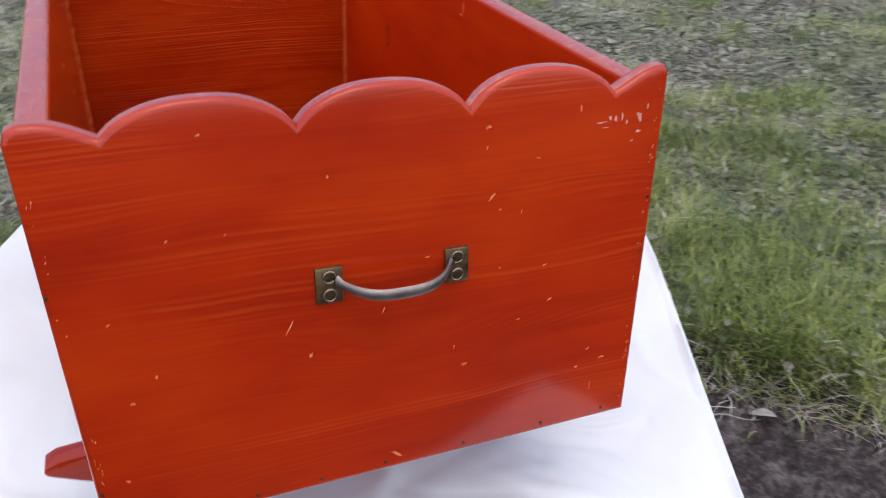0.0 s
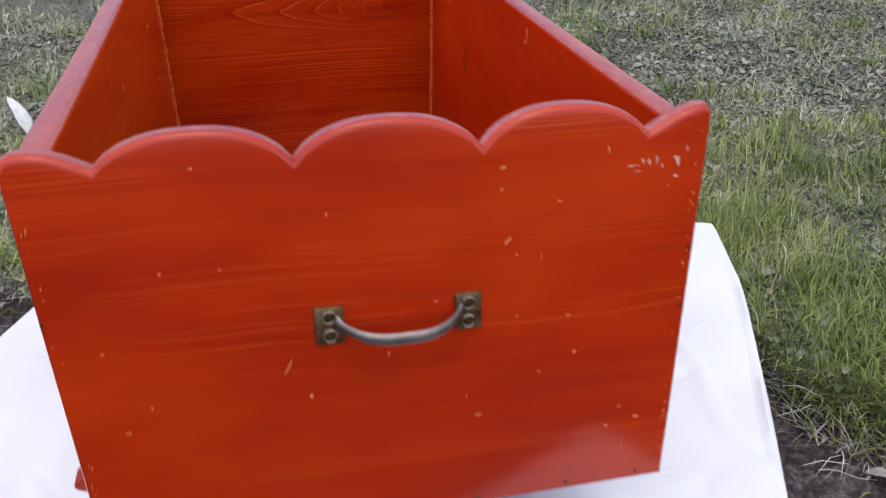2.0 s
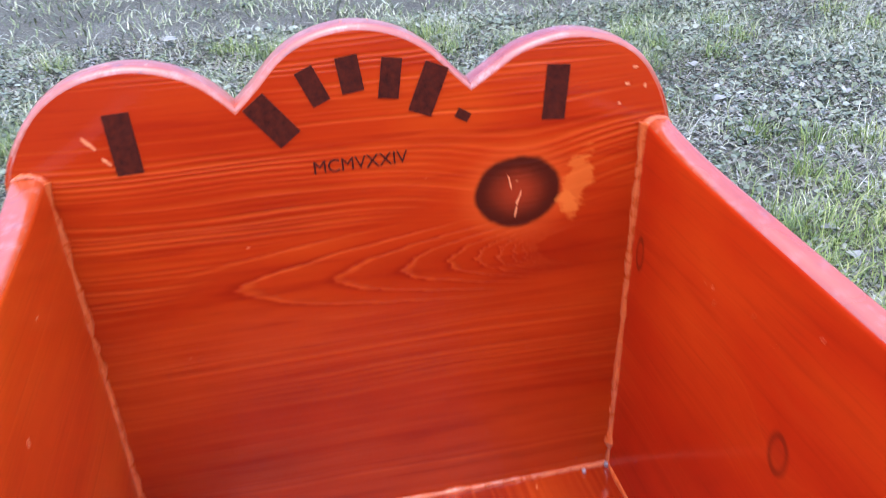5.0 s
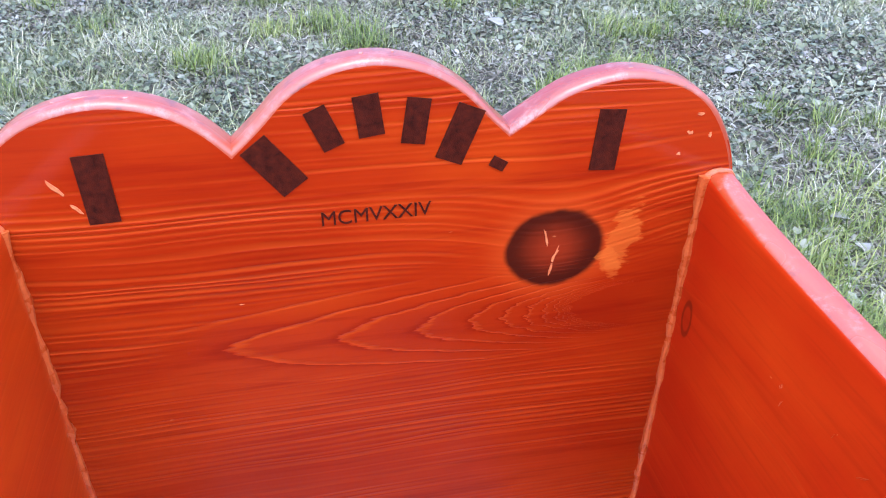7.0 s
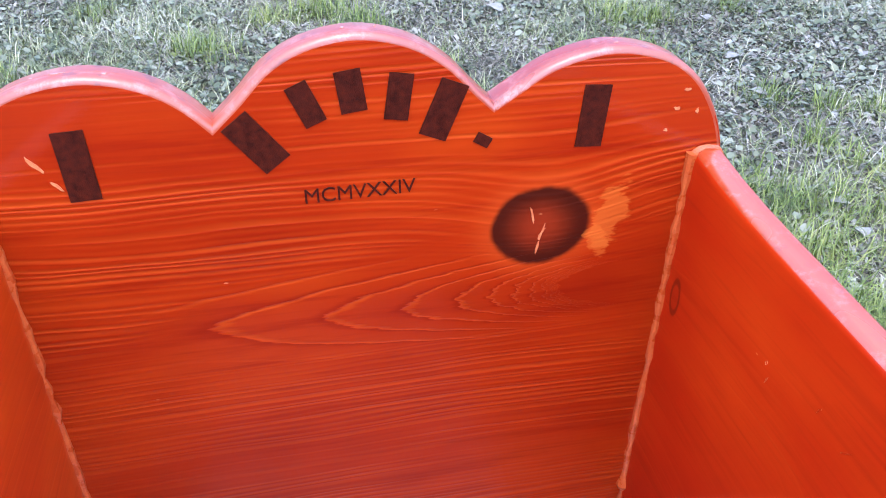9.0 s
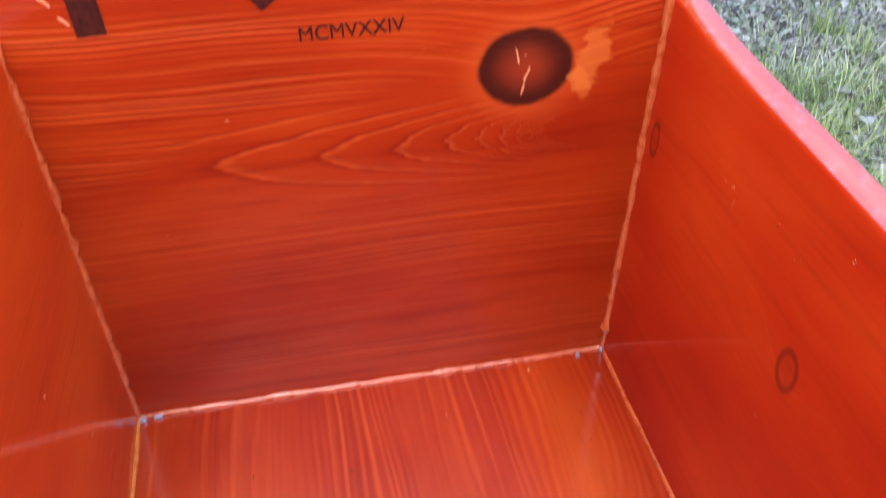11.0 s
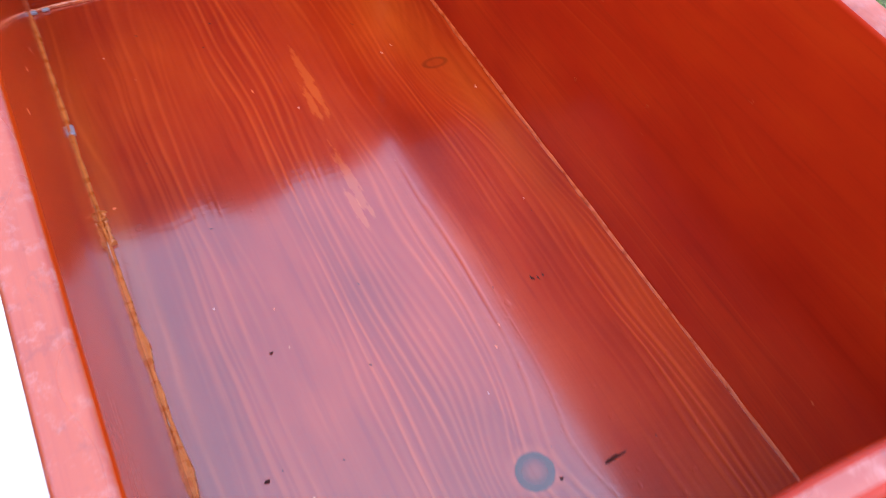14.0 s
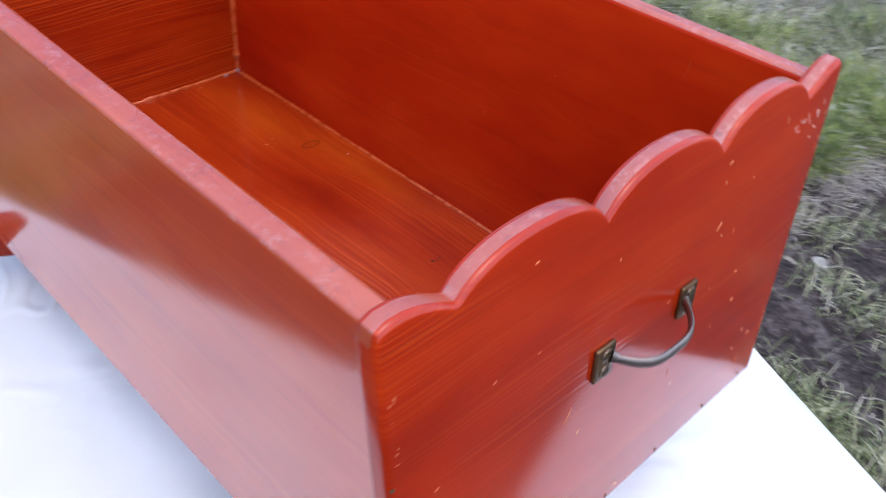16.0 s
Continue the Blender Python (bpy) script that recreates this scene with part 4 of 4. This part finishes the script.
rs = random.Random(12)
CHIPS = [(-0.155, 1.039, 0.0039, 0.0025, 40), (-0.117, 1.038, 0.003, 0.002, 0), (-0.199, 0.985, 0.0044, 0.002, 20), (-0.174, 0.939, 0.0044, 0.0034, 70), (-0.192, 0.921, 0.0044, 0.003, 0),
         (-0.204, 0.857, 0.0044, 0.0034, 0), (-0.153, 0.816, 0.0039, 0.0034, 0), (-0.065, 0.933, 0.0054, 0.0039, 60), (-0.079, 0.959, 0.0177, 0.002, 62), (0.079, 1.039, 0.0118, 0.0039, 45),
         (0.086, 1.028, 0.0034, 0.003, 0), (0.104, 1.024, 0.0059, 0.0015, 80), (0.075, 1.093, 0.0079, 0.0054, 10), (0.074, 1.077, 0.0049, 0.003, 80), (0.172, 0.888, 0.0044, 0.003, 40),
         (0.162, 0.872, 0.0049, 0.0039, 0), (0.177, 0.851, 0.016, 0.0011, 88), (-0.001, 0.825, 0.0167, 0.0044, -40), (0.049, 0.916, 0.0049, 0.0015, 88)]
SCUFFS = [(0.027, 0.998, 0.0059, 0.002, 0), (0.126, 0.975, 0.0069, 0.0025, 20), (0.087, 0.979, 0.0044, 0.002, 0), (0.132, 0.943, 0.0059, 0.003, 30), (0.105, 0.93, 0.0039, 0.003, 0),
          (0.187, 0.877, 0.0079, 0.003, 10), (-0.045, 1.07, 0.0049, 0.003, 50), (0.116, 1.065, 0.0049, 0.002, 0), (0.15, 1.098, 0.002, 0.0128, 0), (-0.008, 0.96, 0.0079, 0.0015, 60), (-0.126, 1.108, 0.0049, 0.0039, 0)]
PALE = [(0.168, 1.0868, 0.0070, 0.0016, 0), (0.1755, 1.0900, 0.0016, 0.0060, 3), (0.1805, 1.0890, 0.0015, 0.0075, 0), (0.1860, 1.0905, 0.0016, 0.0080, -3), (0.2015, 1.0885, 0.0048, 0.0100, 0), (0.2005, 1.0770, 0.0050, 0.0024, 0),
        (0.1725, 1.0825, 0.0050, 0.0012, 0), (0.1905, 1.0845, 0.0012, 0.0040, 0), (0.2080, 1.0960, 0.0012, 0.0050, 0), (0.1965, 1.0700, 0.0030, 0.0014, 20)]
for row in CHIPS + SCUFFS:
    part("paint_chip", flake(*row, rs), mat_bare, footboard)
for cx, cz, w, h, turn in PALE:
    row = (cx, cz, w * 1.6, h * 1.5, turn)
    part("paint_chip", flake(*row, rs), mat_pale, footboard, "pale chip down to old paint")
for k in range(52):
    z = rs.choice((rs.uniform(0.83, 1.11), rs.gauss(0.875, 0.02), rs.gauss(1.06, 0.02)))
    side = 1 if k % 3 else -1
    edge = (0.2150 + 0.0095 * (z - 0.815) / 0.297) if side > 0 else -(0.2255 + 0.013 * (z - 0.808) / 0.305)
    part("paint_chip", flake(edge - side * rs.uniform(0.0045, 0.0085), z, rs.uniform(0.0006, 0.0022), 0.001 + 0.010 * rs.random() ** 2.5, rs.uniform(-25, 25), rs), mat_bare, footboard)
for x, z in ((0.191, 0.8225), (0.131, 0.8215), (0.058, 0.8200), (-0.011, 0.8190), (-0.064, 0.8178), (-0.115, 0.8168), (0.2145, 0.973), (0.2165, 1.021), (-0.2320, 1.011), (-0.2235, 0.850)):
    bm = bmesh.new()
    bmesh.ops.create_cone(bm, cap_ends=True, segments=10, radius1=0.0015, radius2=0.0013, depth=0.0008)
    bmesh.ops.transform(bm, matrix=Matrix.Translation((x, foot_y(z, x) - 0.0002, z)) @ Matrix.Rotation(radians(90), 4, "X"), verts=bm.verts[:])
    part("nail_head", bm, mat_screw, footboard)


def wall_flake(part_of, at, u, v, w, h, turn, material):
    """A thin flake lying on a board: at is its middle, u and v the board's two directions."""
    bm = bmesh.new()
    c, s = math.cos(radians(turn)), math.sin(radians(turn))
    u, v = Vector(u), Vector(v)
    nrm = u.cross(v).normalized() * 0.0003
    ring = []
    for k in range(9):
        a = 2 * math.pi * k / 9
        r = rs.uniform(0.3, 1.15) / 2
        p, q = w * r * math.cos(a), h * r * math.sin(a)
        ring.append(Vector(at) + u * (p * c - q * s) + v * (p * s + q * c))
    top = [bm.verts.new(p + nrm) for p in ring]
    low = [bm.verts.new(p - nrm) for p in ring]
    bm.faces.new(top)
    for k in range(9):
        bm.faces.new((top[k], top[(k + 1) % 9], low[(k + 1) % 9], low[k]))
    return part("paint_chip", bm, material, part_of)


side_right, side_left, floor_board = (o for o in (bpy.data.objects["side_board"], bpy.data.objects["side_board.001"], bpy.data.objects["bottom_board"]))


def right_x(y, z):
    return 0.2025 + 0.005 * (z - 0.80) / 0.32 - 0.0055 * (1 - (y + 0.045) / 0.80)


def left_x(y, z):
    return -(0.2025 + 0.007 * (z - 0.80) / 0.32 + 0.002 * (1 - (y + 0.045) / 0.80))


for y, z, w, h, turn in ((0.278, 1.095, 0.005, 0.014, 0), (0.283, 1.087, 0.009, 0.004, 30), (0.045, 1.082, 0.0018, 0.018, 8), (0.263, 0.944, 0.0015, 0.006, 20), (0.631, 1.062, 0.002, 0.005, 0), (0.627, 1.053, 0.0014, 0.008, 15),
                         (0.583, 1.071, 0.0015, 0.008, 30), (0.558, 1.066, 0.010, 0.001, -40), (0.522, 1.094, 0.002, 0.003, 0), (0.419, 1.100, 0.002, 0.005, 10), (0.35, 0.90, 0.0014, 0.006, 0), (0.18, 1.02, 0.002, 0.004, 50)):
    wall_flake(side_right, (right_x(y, z), y, z), (0, 1, 0), (0, 0, 1), w, h, turn, mat_bare)
for y, z, w, h, turn in ((0.590, 1.056, 0.003, 0.007, 10), (0.52, 0.93, 0.0018, 0.007, 0), (0.41, 1.0, 0.0016, 0.006, 15), (0.30, 1.06, 0.002, 0.005, 0), (0.62, 0.98, 0.0016, 0.004, 0), (0.66, 1.09, 0.002, 0.003, 0)):
    wall_flake(side_left, (left_x(y, z), y, z), (0, 1, 0), (0, 0, 1), w, h, turn, mat_bare)
for x, z, w, h, turn in ((0.104, 1.097, 0.002, 0.018, 15), (0.111, 1.083, 0.003, 0.016, -22), (0.109, 1.072, 0.002, 0.010, -8), (-0.178, 1.158, 0.005, 0.018, 40), (-0.171, 1.146, 0.003, 0.010, 40), (0.191, 1.164, 0.004, 0.003, 0),
                         (0.205, 1.161, 0.003, 0.006, 20), (0.196, 1.176, 0.005, 0.002, 0), (0.186, 1.150, 0.003, 0.002, 0), (-0.09, 1.07, 0.004, 0.001, 0)):
    wall_flake(headboard, (x, 0.7543, z), (1, 0, 0), (0, 0, 1), w, h, turn, mat_bare)
for x, y, w, h, turn in ((-0.189, 0.455, 0.004, 0.004, 0), (0.048, 0.193, 0.003, 0.004, 0), (-0.10, 0.30, 0.002, 0.003, 0), (0.06, 0.21, 0.002, 0.003, 0), (-0.03, 0.55, 0.0015, 0.005, 0)):
    wall_flake(floor_board, (x, y, FLOOR), (1, 0, 0), (0, 1, 0), w, h, turn, mat_worn)
for x, y, w, h, turn in ((0.082, 0.0725, 0.024, 0.004, 6), (0.037, 0.076, 0.004, 0.003, 0), (-0.12, 0.40, 0.003, 0.002, 0), (-0.05, 0.22, 0.003, 0.003, 0), (0.109, 0.239, 0.003, 0.007, 10), (0.114, 0.237, 0.003, 0.007, 5), (0.119, 0.238, 0.0025, 0.006, -5), (-0.116, 0.262, 0.005, 0.004, 0), (-0.155, 0.165, 0.006, 0.005, 30)):
    wall_flake(floor_board, (x, y, FLOOR), (1, 0, 0), (0, 1, 0), w, h, turn, mat_dark_mark)


for x, y, w, h, turn in ((-0.150, -0.055, 0.006, 0.003, 20), (-0.118, -0.049, 0.003, 0.004, 0), (-0.020, -0.053, 0.004, 0.002, 60), (0.016, -0.050, 0.007, 0.0025, -15), (0.104, -0.051, 0.004, 0.003, 0), (0.138, -0.054, 0.005, 0.002, 35)):
    lobe = min((-0.125, -0.001, 0.119), key=lambda c: abs(c - x))
    wall_flake(footboard, (x, y, 1.1306 - 5.5 * (x - lobe) ** 2), (1, 0, 0), (0, 1, 0), w * 0.8, h * 0.45, turn, mat_bare)
for x, y, z, w, h, turn in ((-0.158, 0.764, 1.2055, 0.016, 0.004, 10), (-0.136, 0.762, 1.2047, 0.006, 0.003, -10), (-0.172, 0.766, 1.2028, 0.005, 0.004, 0), (-0.010, 0.765, 1.2216, 0.005, 0.003, 0), (0.150, 0.763, 1.2050, 0.006, 0.002, 20), (0.008, 0.768, 1.2206, 0.003, 0.003, 0)):
    wall_flake(headboard, (x, y, z), (1, 0, 0), (0, 1, 0), w * 0.8, h * 0.6, turn, mat_pale)
for k in range(22):
    wall_flake(floor_board, (rs.uniform(-0.18, 0.18), rs.uniform(0.02, 0.70), FLOOR), (1, 0, 0), (0, 1, 0), rs.uniform(0.0012, 0.003), rs.uniform(0.0012, 0.003), 0, mat_dark_mark if k % 3 else mat_pale)


# ---- pale blue sky glints at the floor's joint, built as bits of metal ----
def glint_bit(x, y, z, w, l, t):
    return box(x - w / 2, x + w / 2, y - l / 2, y + l / 2, z, z + t, 0.0006)


part("glint_bit", glint_bit(-0.2005, 0.563, 0.8000, 0.0045, 0.013, 0.003), mat_glint_steel, cradle, "bluish metal bit in the joint, sky glint in its colour")
part("glint_bit", glint_bit(-0.1980, 0.7490, 0.8005, 0.0060, 0.004, 0.003), mat_glint_steel, cradle)
part("glint_bit", glint_bit(-0.1860, 0.7500, 0.8005, 0.0070, 0.003, 0.003), mat_glint_steel, cradle)
part("glint_bit", glint_bit(0.1990, 0.7495, 0.8010, 0.0030, 0.003, 0.005), mat_glint_steel, cradle)
part("glint_bit", glint_bit(0.1770, 0.7480, 0.8005, 0.0035, 0.003, 0.003), mat_glint_steel, cradle)


# ---- dead leaves and twigs lying about ----
def dead_leaf(x, y, size, turn, z_up=0.03, slim=0.36):
    """A curled dry leaf with a midrib fold and pointed ends."""
    bm = bmesh.new()
    rows = []
    for i in range(9):
        s = i / 8
        half = slim * size * math.sin(math.pi * min(1, s * 0.97 + 0.03)) ** 0.8 * (1 + 0.12 * rs.uniform(-1, 1))
        curl = 0.16 * size * math.sin(math.pi * s)
        rows.append([bm.verts.new(((s - 0.5) * size, k * half, abs(k) * 0.25 * half + curl * 0.5 + rs.uniform(0, 0.03) * size)) for k in (-1, -0.5, 0, 0.5, 1)])
    for a, c in zip(rows, rows[1:]):
        for k in range(4):
            bm.faces.new((a[k], a[k + 1], c[k + 1], c[k]))
    ob = new("dead_leaf", mesh_of("dead_leaf", bm, mat_litter, 60))
    ob.matrix_basis = pose(x, y, float(ground_z(x, y)) + z_up, rs.uniform(-12, 12), rs.uniform(-12, 12), turn)
    sol = ob.modifiers.new("thickness", "SOLIDIFY")
    sol.thickness = 0.0008
    return tagged(ob, "pale curled dead leaf lying on the ground", "leaf", "dead leaves on the ground")


for x, y, size, turn, up in ((1.324, 1.289, 0.075, 25, 0.03), (1.917, 3.449, 0.10, 10, 0.03), (2.019, 3.935, 0.07, 80, 0.03), (1.157, 0.574, 0.06, -40, 0.012), (1.808, 3.065, 0.07, 120, 0.03),
                             (1.061, 4.252, 0.11, -60, 0.03), (-0.541, 5.2, 0.10, 30, 0.03), (1.597, 2.217, 0.06, -30, 0.03), (1.568, 2.061, 0.06, 75, 0.03), (2.6, 2.4, 0.07, 10, 0.03), (2.9, 1.5, 0.06, 50, 0.03), (1.35, 0.30, 0.06, 30, 0.01), (1.62, 0.22, 0.05, 80, 0.01)):
    dead_leaf(x, y, size, turn, up)
reared = dead_leaf(-1.0, 2.93, 0.20, 135, 0.05, 0.15)
reared.data.materials[0] = mat_bleached
reared.matrix_basis = pose(-1.0, 2.93, float(ground_z(-1.0, 2.93)) + 0.125, 0, -55, 135)
tagged(reared, "long pale curled leaf standing up in the grass", "leaf", "dead leaves on the ground")


def twig(x, y, length, turn, r):
    pts = []
    for i in range(7):
        s = i / 6 - 0.5
        pts.append((s * length, 0.06 * length * math.sin(s * 7 + x * 9), 0.03 * length * math.cos(s * 5)))
    ob = new("twig", mesh_of("twig", tube(pts, [r * (1.1 - 0.6 * i / 6) for i in range(7)], 6), mat_litter, 60))
    ob.matrix_basis = pose(x, y, float(ground_z(x, y)) + 0.012, 0, 0, turn)
    return tagged(ob, "bent pale twig lying on the earth", "twig", "twigs on the ground")


for x, y, length, turn, r in ((1.19, 0.69, 0.14, 20, 0.0022), (1.10, 0.60, 0.12, -30, 0.0018), (1.30, 0.58, 0.16, -25, 0.0022), (1.56, 2.0, 0.22, 60, 0.003), (0.95, 0.72, 0.09, 10, 0.0018), (1.45, 0.45, 0.11, 40, 0.002), (1.48, 0.12, 0.10, -10, 0.002)):
    twig(x, y, length, turn, r)
